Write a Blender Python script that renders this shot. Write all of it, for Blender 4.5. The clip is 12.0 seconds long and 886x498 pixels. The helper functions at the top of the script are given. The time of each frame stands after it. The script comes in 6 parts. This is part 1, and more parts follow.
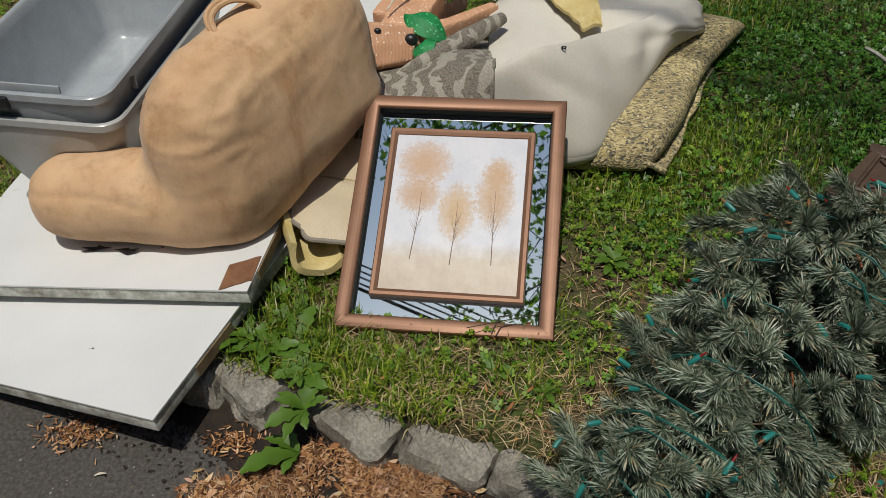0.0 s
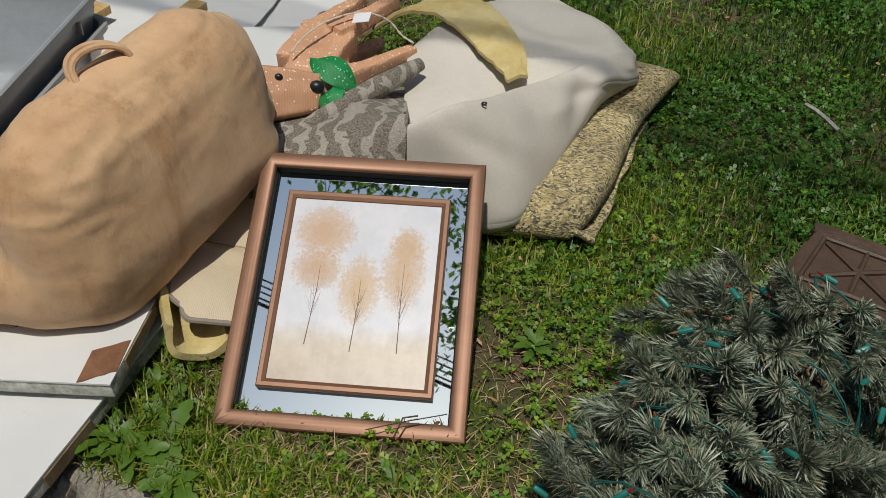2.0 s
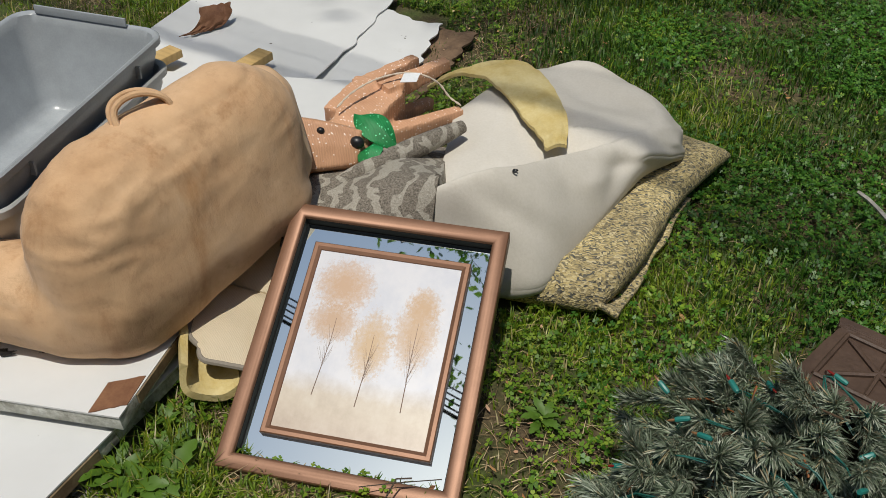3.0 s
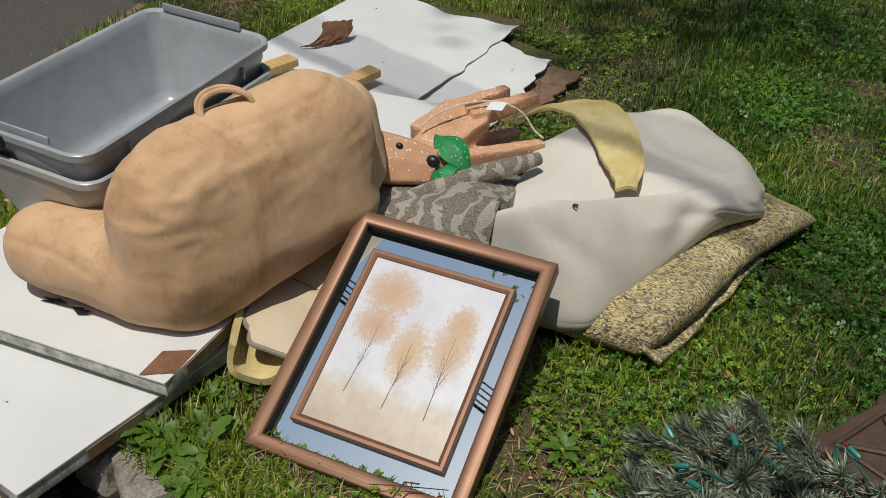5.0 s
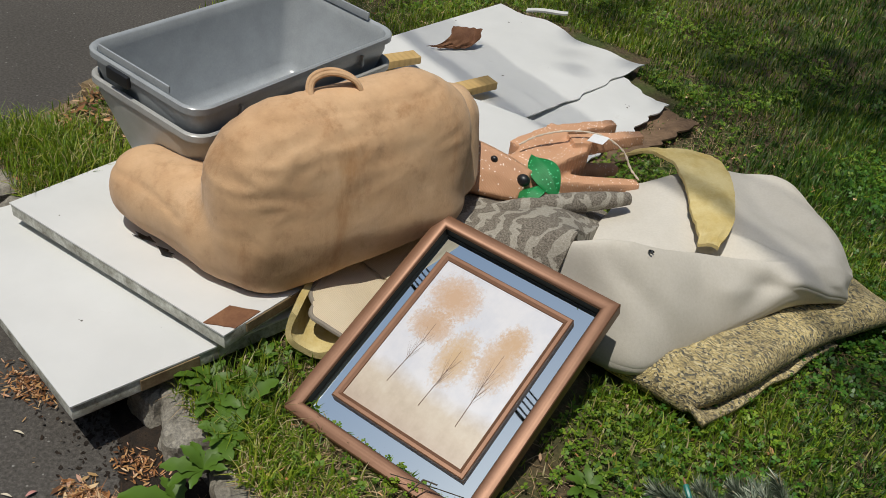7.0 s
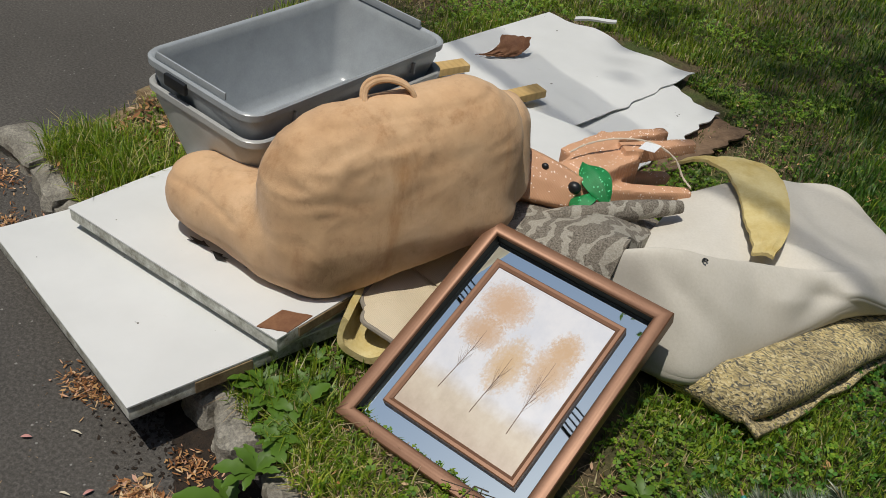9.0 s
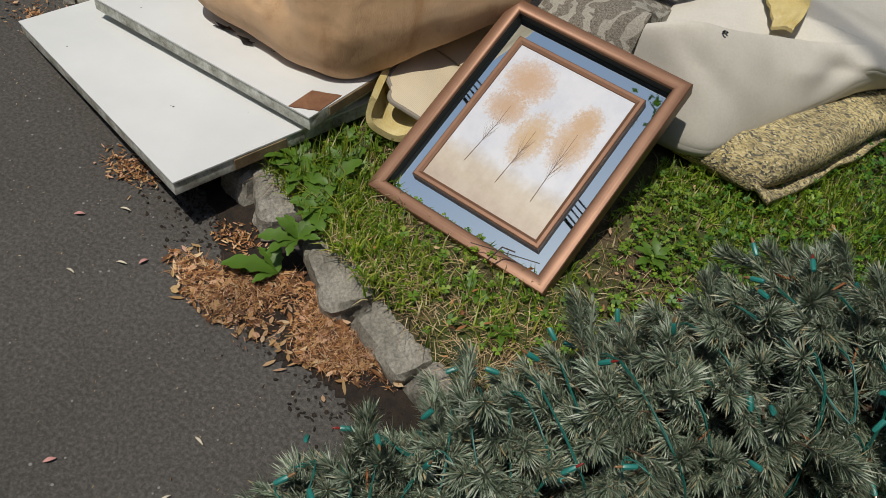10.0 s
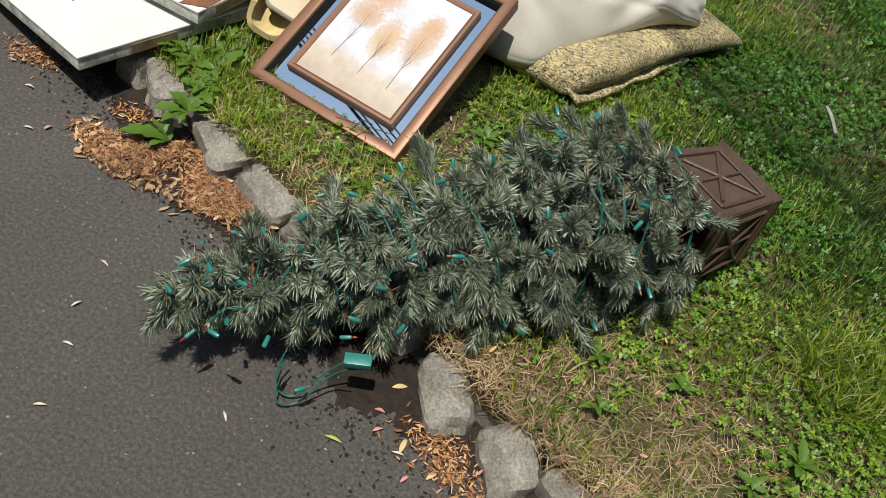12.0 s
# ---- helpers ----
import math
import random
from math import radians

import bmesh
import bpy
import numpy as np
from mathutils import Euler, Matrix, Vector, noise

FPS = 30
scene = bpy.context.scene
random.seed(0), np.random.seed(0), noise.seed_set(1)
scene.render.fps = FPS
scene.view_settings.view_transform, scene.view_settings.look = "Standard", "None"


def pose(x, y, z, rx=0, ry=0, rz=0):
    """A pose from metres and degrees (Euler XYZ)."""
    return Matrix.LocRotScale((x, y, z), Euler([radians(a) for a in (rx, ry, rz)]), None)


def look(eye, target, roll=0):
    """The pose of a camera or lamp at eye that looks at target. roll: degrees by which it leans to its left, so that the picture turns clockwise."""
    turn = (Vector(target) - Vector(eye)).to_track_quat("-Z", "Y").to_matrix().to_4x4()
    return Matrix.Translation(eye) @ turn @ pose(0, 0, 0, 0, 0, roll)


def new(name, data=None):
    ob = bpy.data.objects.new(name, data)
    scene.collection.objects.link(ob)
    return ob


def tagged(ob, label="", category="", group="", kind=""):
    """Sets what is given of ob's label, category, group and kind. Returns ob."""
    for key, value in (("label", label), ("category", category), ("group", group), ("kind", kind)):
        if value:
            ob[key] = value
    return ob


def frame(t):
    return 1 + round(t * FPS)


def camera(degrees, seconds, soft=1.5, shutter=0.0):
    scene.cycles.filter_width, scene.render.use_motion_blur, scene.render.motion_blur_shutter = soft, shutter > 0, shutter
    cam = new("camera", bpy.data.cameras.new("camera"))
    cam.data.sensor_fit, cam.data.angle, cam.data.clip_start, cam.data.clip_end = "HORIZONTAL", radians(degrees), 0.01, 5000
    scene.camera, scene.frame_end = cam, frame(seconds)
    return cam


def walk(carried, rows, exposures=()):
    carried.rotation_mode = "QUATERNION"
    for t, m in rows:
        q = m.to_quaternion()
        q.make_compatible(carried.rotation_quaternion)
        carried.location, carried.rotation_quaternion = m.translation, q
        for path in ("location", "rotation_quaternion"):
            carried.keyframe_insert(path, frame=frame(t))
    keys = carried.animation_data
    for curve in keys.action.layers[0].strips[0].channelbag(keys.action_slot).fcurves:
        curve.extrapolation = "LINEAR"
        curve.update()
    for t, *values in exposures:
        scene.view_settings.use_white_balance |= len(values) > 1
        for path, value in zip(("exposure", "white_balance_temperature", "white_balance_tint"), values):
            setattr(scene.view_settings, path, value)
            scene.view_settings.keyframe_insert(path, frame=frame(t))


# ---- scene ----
cam = camera(52.2, 12.0, soft=0.85)
PATH = [
    (0, (0.42, -1.254, 1.356), (0.207, 0.231, 0.034), -3.6),
    (0.5, (0.439, -1.196, 1.337), (0.235, 0.297, 0.021), -3.2),
    (1, (0.439, -1.101, 1.326), (0.277, 0.395, 0.008), -1.7),
    (1.5, (0.452, -1.026, 1.317), (0.327, 0.504, 0.035), -0.6),
    (2, (0.459, -0.993, 1.308), (0.384, 0.521, 0.004), 0.7),
    (2.5, (0.511, -0.97, 1.323), (0.327, 0.533, 0.017), 0.8),
    (2.7, (0.537, -0.97, 1.333), (0.322, 0.56, 0.062), 1.2),
    (4.5, (0.73, -1.004, 1.344), (0.239, 0.562, 0.202), -0.9),
    (5, (0.744, -0.994, 1.353), (0.203, 0.536, 0.184), 2.8),
    (5.5, (0.787, -0.999, 1.363), (0.2, 0.503, 0.18), 8.0),
    (6, (0.806, -1.004, 1.378), (0.154, 0.489, 0.219), 9.6),
    (6.5, (0.806, -1.001, 1.379), (0.111, 0.472, 0.218), 10.5),
    (7, (0.805, -1.002, 1.382), (0.068, 0.443, 0.212), 10.4),
    (9, (0.789, -1.019, 1.374), (-0.03, 0.385, 0.209), 9.0),
    (9.5, (0.82, -1.06, 1.361), (0.053, 0.272, 0.082), 8.9),
    (10, (0.829, -1.135, 1.36), (0.178, 0.058, -0.108), 9.0),
    (10.5, (0.861, -1.296, 1.347), (0.251, -0.169, -0.189), 9.8),
    (11, (0.899, -1.416, 1.377), (0.363, -0.253, -0.159), 13.6),
    (11.5, (1.002, -1.492, 1.406), (0.585, -0.226, -0.085), 17.4),
    (12, (1.085, -1.556, 1.434), (0.691, -0.195, 0.023), 18.7),
]
walk(cam, [(t, look(eye, target, roll)) for t, eye, target, roll in PATH],
     exposures=((0, -0.46), (1.5, -0.62), (2.5, -0.38), (4.5, -0.37), (7.0, -0.36), (9.5, -0.39), (10.0, -0.40), (10.5, -0.12), (11.2, 0.12), (12, 0.18)))

# ---- light ----
SUN = Vector((-0.05, -0.31, 0.949)).normalized()
world = bpy.data.worlds.new("world")
scene.world = world
world.use_nodes = True
wn = world.node_tree.nodes
sky = wn.new("ShaderNodeTexSky")
sky.sky_type = "NISHITA"
sky.sun_disc = False
sky.sun_elevation = math.asin(SUN.z)
sky.sun_rotation = math.atan2(SUN.x, SUN.y)
sky.dust_density = 1.0
sky.air_density = 1.1
sky.ozone_density = 0.35
wn["Background"].inputs["Strength"].default_value = 0.120
world.node_tree.links.new(sky.outputs["Color"], wn["Background"].inputs["Color"])
lamp = bpy.data.lights.new("sun", "SUN")
lamp.energy = 4.15
lamp.angle = radians(0.55)
lamp.color = (1.0, 0.955, 0.855)
sun = new("sun", lamp)
sun.matrix_world = look((0, 0, 0), -SUN) @ Matrix.Translation((0, 0, 20))


# ---- materials ----
def nodes_of(name):
    m = bpy.data.materials.new(name)
    m.use_nodes = True
    nt = m.node_tree
    return m, nt, nt.nodes["Principled BSDF"]


def noise_node(nt, scale, detail=6.0, rough=0.6, vec=None, kind="object"):
    tc = nt.nodes.new("ShaderNodeTexCoord")
    n = nt.nodes.new("ShaderNodeTexNoise")
    n.inputs["Scale"].default_value = scale
    n.inputs["Detail"].default_value = detail
    n.inputs["Roughness"].default_value = rough
    nt.links.new(vec if vec else tc.outputs["Object"], n.inputs["Vector"])
    return n


def ramp(nt, source, stops):
    r = nt.nodes.new("ShaderNodeValToRGB")
    e = r.color_ramp.elements
    while len(e) < len(stops):
        e.new(0.5)
    for el, (p, c) in zip(e, stops):
        el.position = p
        el.color = (*c, 1)
    nt.links.new(source, r.inputs["Fac"])
    return r


def mix(nt, fac, a, b, blend="MIX"):
    m = nt.nodes.new("ShaderNodeMix")
    m.data_type = "RGBA"
    m.blend_type = blend
    for sock, v in (("Factor", fac), ("A", a), ("B", b)):
        s = [i for i in m.inputs if i.name == sock and i.enabled][0]
        if isinstance(v, (int, float)):
            s.default_value = v
        elif isinstance(v, tuple):
            s.default_value = (*v, 1)
        else:
            nt.links.new(v, s)
    return [o for o in m.outputs if o.enabled][0]


def math_node(nt, op, a, b=0.0):
    m = nt.nodes.new("ShaderNodeMath")
    m.operation = op
    for i, v in enumerate((a, b)):
        if isinstance(v, (int, float)):
            m.inputs[i].default_value = v
        else:
            nt.links.new(v, m.inputs[i])
    return m.outputs[0]


def bump(nt, bsdf, height, strength, distance):
    b = nt.nodes.new("ShaderNodeBump")
    b.inputs["Strength"].default_value = strength
    b.inputs["Distance"].default_value = distance
    nt.links.new(height, b.inputs["Height"])
    nt.links.new(b.outputs["Normal"], bsdf.inputs["Normal"])
    return b


def surf(name, a, b, scale=8.0, fine=120.0, rough=0.7, metal=0.0, bump_s=0.3, bump_d=0.003, fine_mix=0.35, low=0.35, high=0.65):
    """A surface of two tones, mottled at two scales."""
    m, nt, p = nodes_of(name)
    n1 = noise_node(nt, scale)
    n2 = noise_node(nt, fine, 3.0)
    r1 = ramp(nt, n1.outputs["Fac"], [(low, a), (high, b)])
    r2 = ramp(nt, n2.outputs["Fac"], [(0.3, a), (0.7, b)])
    c = mix(nt, fine_mix, r1.outputs["Color"], r2.outputs["Color"])
    nt.links.new(c, p.inputs["Base Color"])
    p.inputs["Roughness"].default_value = rough
    p.inputs["Metallic"].default_value = metal
    bump(nt, p, n2.outputs["Fac"], bump_s, bump_d)
    return m


def leafy(name, stops, rough=0.55, through_light=0.35, scale=3.0):
    """Leaf or blade: colour by island, some light passing through."""
    m, nt, p = nodes_of(name)
    g = nt.nodes.new("ShaderNodeNewGeometry")
    r = ramp(nt, g.outputs["Random Per Island"], stops)
    n = noise_node(nt, scale, 3.0)
    shade = ramp(nt, n.outputs["Fac"], [(0.3, (0.6, 0.6, 0.6)), (0.7, (1.15, 1.15, 1.1))])
    c = mix(nt, 1.0, r.outputs["Color"], shade.outputs["Color"], "MULTIPLY")
    nt.links.new(c, p.inputs["Base Color"])
    p.inputs["Roughness"].default_value = rough
    t = nt.nodes.new("ShaderNodeBsdfTranslucent")
    nt.links.new(c, t.inputs["Color"])
    s = nt.nodes.new("ShaderNodeMixShader")
    s.inputs["Fac"].default_value = through_light
    nt.links.new(p.outputs["BSDF"], s.inputs[1])
    nt.links.new(t.outputs["BSDF"], s.inputs[2])
    nt.links.new(s.outputs["Shader"], nt.nodes["Material Output"].inputs["Surface"])
    return m


def asphalt_material():
    m, nt, p = nodes_of("asphalt")
    big = noise_node(nt, 1.3, 5.0)
    mid = noise_node(nt, 120.0, 6.0, 0.8)
    tc = nt.nodes.new("ShaderNodeTexCoord")
    v = nt.nodes.new("ShaderNodeTexVoronoi")
    v.inputs["Scale"].default_value = 85.0
    nt.links.new(tc.outputs["Object"], v.inputs["Vector"])
    base = ramp(nt, mid.outputs["Fac"], [(0.34, (0.034, 0.031, 0.028)), (0.5, (0.072, 0.066, 0.059)), (0.70, (0.150, 0.138, 0.124))])
    wide = ramp(nt, big.outputs["Fac"], [(0.3, (0.8, 0.79, 0.78)), (0.7, (1.15, 1.14, 1.13))])
    c = mix(nt, 1.0, base.outputs["Color"], wide.outputs["Color"], "MULTIPLY")
    sep = nt.nodes.new("ShaderNodeSeparateColor")
    nt.links.new(v.outputs["Color"], sep.inputs["Color"])
    pick = math_node(nt, "GREATER_THAN", sep.outputs[0], 0.94)
    near = math_node(nt, "LESS_THAN", v.outputs["Distance"], math_node(nt, "MULTIPLY", sep.outputs[1], 0.30))
    chip = math_node(nt, "MULTIPLY", pick, near)
    c2 = mix(nt, math_node(nt, "MULTIPLY", chip, 0.7), c, (0.30, 0.29, 0.27))
    nt.links.new(c2, p.inputs["Base Color"])
    p.inputs["Roughness"].default_value = 0.85
    bump(nt, p, mid.outputs["Fac"], 0.8, 0.004)
    return m


def soil_material():
    m, nt, p = nodes_of("soil")
    a = noise_node(nt, 3.5, 6.0)
    b = noise_node(nt, 60.0, 6.0, 0.75)
    soil = ramp(nt, b.outputs["Fac"], [(0.3, (0.035, 0.024, 0.013)), (0.55, (0.115, 0.080, 0.043)), (0.75, (0.23, 0.17, 0.095))])
    moss = ramp(nt, b.outputs["Fac"], [(0.3, (0.022, 0.034, 0.007)), (0.7, (0.095, 0.125, 0.025))])
    f = ramp(nt, a.outputs["Fac"], [(0.42, (0, 0, 0)), (0.58, (1, 1, 1))])
    c = mix(nt, f.outputs["Color"], soil.outputs["Color"], moss.outputs["Color"])
    nt.links.new(c, p.inputs["Base Color"])
    p.inputs["Roughness"].default_value = 0.95
    bump(nt, p, b.outputs["Fac"], 0.9, 0.01)
    return m


def white_paint_material():
    """Worn white paint with scuffs and fine dark specks."""
    m, nt, p = nodes_of("white_paint")
    a = noise_node(nt, 2.2, 5.0)
    tone = ramp(nt, a.outputs["Fac"], [(0.3, (0.60, 0.605, 0.595)), (0.65, (0.69, 0.695, 0.685))])
    s = noise_node(nt, 34.0, 2.0, 0.4)
    speck = ramp(nt, s.outputs["Fac"], [(0.765, (0, 0, 0)), (0.785, (1, 1, 1))])
    d = noise_node(nt, 9.0, 8.0, 0.8)
    dirt = ramp(nt, d.outputs["Fac"], [(0.62, (0, 0, 0)), (0.8, (0.5, 0.5, 0.5))])
    c = mix(nt, dirt.outputs["Color"], tone.outputs["Color"], (0.50, 0.48, 0.43))
    c = mix(nt, speck.outputs["Color"], c, (0.10, 0.09, 0.08))
    nt.links.new(c, p.inputs["Base Color"])
    p.inputs["Roughness"].default_value = 0.5
    bump(nt, p, d.outputs["Fac"], 0.15, 0.002)
    return m


def grimy_edge_material():
    m, nt, p = nodes_of("grimy_edge")
    d = noise_node(nt, 14.0, 8.0, 0.8)
    r = ramp(nt, d.outputs["Fac"], [(0.36, (0.16, 0.15, 0.11)), (0.5, (0.42, 0.42, 0.37)), (0.62, (0.66, 0.67, 0.62))])
    nt.links.new(r.outputs["Color"], p.inputs["Base Color"])
    p.inputs["Roughness"].default_value = 0.7
    bump(nt, p, d.outputs["Fac"], 0.4, 0.003)
    return m


def stone_material():
    m, nt, p = nodes_of("granite")
    a = noise_node(nt, 7.0, 6.0)
    b = noise_node(nt, 160.0, 4.0, 0.7)
    base = ramp(nt, a.outputs["Fac"], [(0.3, (0.14, 0.125, 0.10)), (0.5, (0.27, 0.25, 0.21)), (0.72, (0.42, 0.39, 0.335))])
    grain = ramp(nt, b.outputs["Fac"], [(0.35, (0.55, 0.55, 0.56)), (0.65, (1.2, 1.2, 1.18))])
    c = mix(nt, 1.0, base.outputs["Color"], grain.outputs["Color"], "MULTIPLY")
    nt.links.new(c, p.inputs["Base Color"])
    p.inputs["Roughness"].default_value = 0.85
    bump(nt, p, mix(nt, 0.5, a.outputs["Fac"], b.outputs["Fac"]), 0.6, 0.008)
    return m


def suede_material():
    """Tan suede-like cloth: soft stains, nap, darker worn clouds."""
    m, nt, p = nodes_of("tan_suede")
    a = noise_node(nt, 5.0, 5.0, 0.65)
    b = noise_node(nt, 17.0, 5.0, 0.7)
    tone = ramp(nt, a.outputs["Fac"], [(0.28, (0.455, 0.272, 0.138)), (0.42, (0.560, 0.350, 0.192)), (0.55, (0.60, 0.388, 0.220)), (0.70, (0.655, 0.448, 0.272))])
    cloud = ramp(nt, b.outputs["Fac"], [(0.32, (0.80, 0.76, 0.71)), (0.45, (0.97, 0.96, 0.95)), (0.62, (1.04, 1.04, 1.03))])
    c = mix(nt, 1.0, tone.outputs["Color"], cloud.outputs["Color"], "MULTIPLY")
    tc2 = nt.nodes.new("ShaderNodeTexCoord")
    mp2 = nt.nodes.new("ShaderNodeMapping")
    mp2.inputs["Scale"].default_value = (9.0, 9.0, 1.6)
    nt.links.new(tc2.outputs["Object"], mp2.inputs["Vector"])
    drip = noise_node(nt, 1.0, 6.0, 0.7, mp2.outputs["Vector"])
    run = ramp(nt, drip.outputs["Fac"], [(0.56, (1.0, 1.0, 1.0)), (0.70, (0.80, 0.70, 0.58))])
    c = mix(nt, 1.0, c, run.outputs["Color"], "MULTIPLY")
    nt.links.new(c, p.inputs["Base Color"])
    p.inputs["Roughness"].default_value = 0.9
    p.inputs["Sheen Weight"].default_value = 0.15
    n = noise_node(nt, 300.0, 3.0)
    tc = nt.nodes.new("ShaderNodeTexCoord")
    mp = nt.nodes.new("ShaderNodeMapping")
    mp.inputs["Scale"].default_value = (1.0, 1.0, 0.35)
    mp.inputs["Rotation"].default_value = (0.5, 0.3, 0.2)
    nt.links.new(tc.outputs["Object"], mp.inputs["Vector"])
    crease = noise_node(nt, 26.0, 5.0, 0.7, mp.outputs["Vector"])
    sharp = ramp(nt, crease.outputs["Fac"], [(0.42, (1, 1, 1)), (0.50, (0.2, 0.2, 0.2)), (0.58, (1, 1, 1))])
    h = mix(nt, 0.30, b.outputs["Fac"], sharp.outputs["Color"])
    bump(nt, p, mix(nt, 0.25, h, n.outputs["Fac"]), 0.30, 0.005)
    return m


def pad_material():
    """Rebonded foam: chips of cream, mustard, grey and blue-grey."""
    m, nt, p = nodes_of("foam_chips")
    tc = nt.nodes.new("ShaderNodeTexCoord")
    w = noise_node(nt, 18.0, 3.0)
    warp = mix(nt, 0.035, tc.outputs["Object"], w.outputs["Color"])
    mp = nt.nodes.new("ShaderNodeMapping")
    mp.inputs["Scale"].default_value = (165.0, 330.0, 240.0)
    mp.inputs["Rotation"].default_value = (0.0, 0.0, 0.5)
    nt.links.new(warp, mp.inputs["Vector"])
    v = nt.nodes.new("ShaderNodeTexVoronoi")
    v.inputs["Scale"].default_value = 1.0
    nt.links.new(mp.outputs["Vector"], v.inputs["Vector"])
    sep = nt.nodes.new("ShaderNodeSeparateColor")
    nt.links.new(v.outputs["Color"], sep.inputs["Color"])
    r = ramp(nt, sep.outputs[0], [(0.0, (0.66, 0.58, 0.38)), (0.28, (0.52, 0.42, 0.20)), (0.52, (0.38, 0.32, 0.18)), (0.74, (0.21, 0.18, 0.11)), (0.92, (0.11, 0.115, 0.11)), (1.0, (0.06, 0.055, 0.045))])
    soft = noise_node(nt, 7.0, 4.0)
    tone = ramp(nt, soft.outputs["Fac"], [(0.35, (0.72, 0.70, 0.66)), (0.65, (1.15, 1.12, 1.0))])
    c = mix(nt, 1.0, r.outputs["Color"], tone.outputs["Color"], "MULTIPLY")
    nt.links.new(c, p.inputs["Base Color"])
    p.inputs["Roughness"].default_value = 0.95
    bump(nt, p, v.outputs["Distance"], 0.5, 0.004)
    return m


def rug_material():
    """Grey loop pile with a pale leaf pattern."""
    m, nt, p = nodes_of("grey_pile")
    tc = nt.nodes.new("ShaderNodeTexCoord")
    w = noise_node(nt, 6.0, 2.0)
    warp = mix(nt, 0.12, tc.outputs["Object"], w.outputs["Color"])
    wave = nt.nodes.new("ShaderNodeTexWave")
    wave.inputs["Scale"].default_value = 6.5
    wave.inputs["Distortion"].default_value = 9.0
    wave.inputs["Detail"].default_value = 2.0
    wave.inputs["Detail Scale"].default_value = 2.6
    nt.links.new(warp, wave.inputs["Vector"])
    f = ramp(nt, wave.outputs["Fac"], [(0.58, (0, 0, 0)), (0.70, (1, 1, 1))])
    n = noise_node(nt, 230.0, 3.0, 0.8)
    dark = ramp(nt, n.outputs["Fac"], [(0.35, (0.085, 0.073, 0.058)), (0.65, (0.31, 0.275, 0.225))])
    pale = ramp(nt, n.outputs["Fac"], [(0.3, (0.27, 0.245, 0.20)), (0.7, (0.47, 0.44, 0.375))])
    c = mix(nt, f.outputs["Color"], dark.outputs["Color"], pale.outputs["Color"])
    nt.links.new(c, p.inputs["Base Color"])
    p.inputs["Roughness"].default_value = 0.95
    bump(nt, p, n.outputs["Fac"], 0.8, 0.004)
    return m


def ribbed_material(name, a, b, scale=150.0):
    m, nt, p = nodes_of(name)
    tc = nt.nodes.new("ShaderNodeTexCoord")
    wave = nt.nodes.new("ShaderNodeTexWave")
    wave.inputs["Scale"].default_value = scale / 6.3
    wave.inputs["Distortion"].default_value = 1.2
    wave.inputs["Detail"].default_value = 2.0
    nt.links.new(tc.outputs["Object"], wave.inputs["Vector"])
    n = noise_node(nt, 8.0, 5.0)
    r1 = ramp(nt, n.outputs["Fac"], [(0.3, a), (0.7, b)])
    r2 = ramp(nt, wave.outputs["Fac"], [(0.1, (0.93, 0.925, 0.915)), (0.6, (1.03, 1.03, 1.03))])
    c = mix(nt, 1.0, r1.outputs["Color"], r2.outputs["Color"], "MULTIPLY")
    nt.links.new(c, p.inputs["Base Color"])
    p.inputs["Roughness"].default_value = 0.9
    bump(nt, p, wave.outputs["Fac"], 0.25, 0.002)
    return m


def glitter_material(name, a, b, spark):
    """Mesh cloth over a wire form, with glitter grains."""
    m, nt, p = nodes_of(name)
    n = noise_node(nt, 12.0, 4.0)
    r = ramp(nt, n.outputs["Fac"], [(0.3, a), (0.7, b)])
    tc = nt.nodes.new("ShaderNodeTexCoord")
    v = nt.nodes.new("ShaderNodeTexVoronoi")
    v.inputs["Scale"].default_value = 230.0
    nt.links.new(tc.outputs["Object"], v.inputs["Vector"])
    sep = nt.nodes.new("ShaderNodeSeparateColor")
    nt.links.new(v.outputs["Color"], sep.inputs["Color"])
    pick = math_node(nt, "GREATER_THAN", sep.outputs[1], 0.90)
    near = math_node(nt, "LESS_THAN", v.outputs["Distance"], 0.42)
    g = math_node(nt, "MULTIPLY", pick, near)
    wave = nt.nodes.new("ShaderNodeTexWave")
    wave.inputs["Scale"].default_value = 95.0
    wave.inputs["Distortion"].default_value = 4.0
    nt.links.new(tc.outputs["Object"], wave.inputs["Vector"])
    rib = ramp(nt, wave.outputs["Fac"], [(0.2, (0.90, 0.89, 0.88)), (0.7, (1.03, 1.03, 1.03))])
    c = mix(nt, 1.0, r.outputs["Color"], rib.outputs["Color"], "MULTIPLY")
    c = mix(nt, g, c, spark)
    nt.links.new(c, p.inputs["Base Color"])
    p.inputs["Roughness"].default_value = 0.6
    bump(nt, p, wave.outputs["Fac"], 0.25, 0.001)
    return m


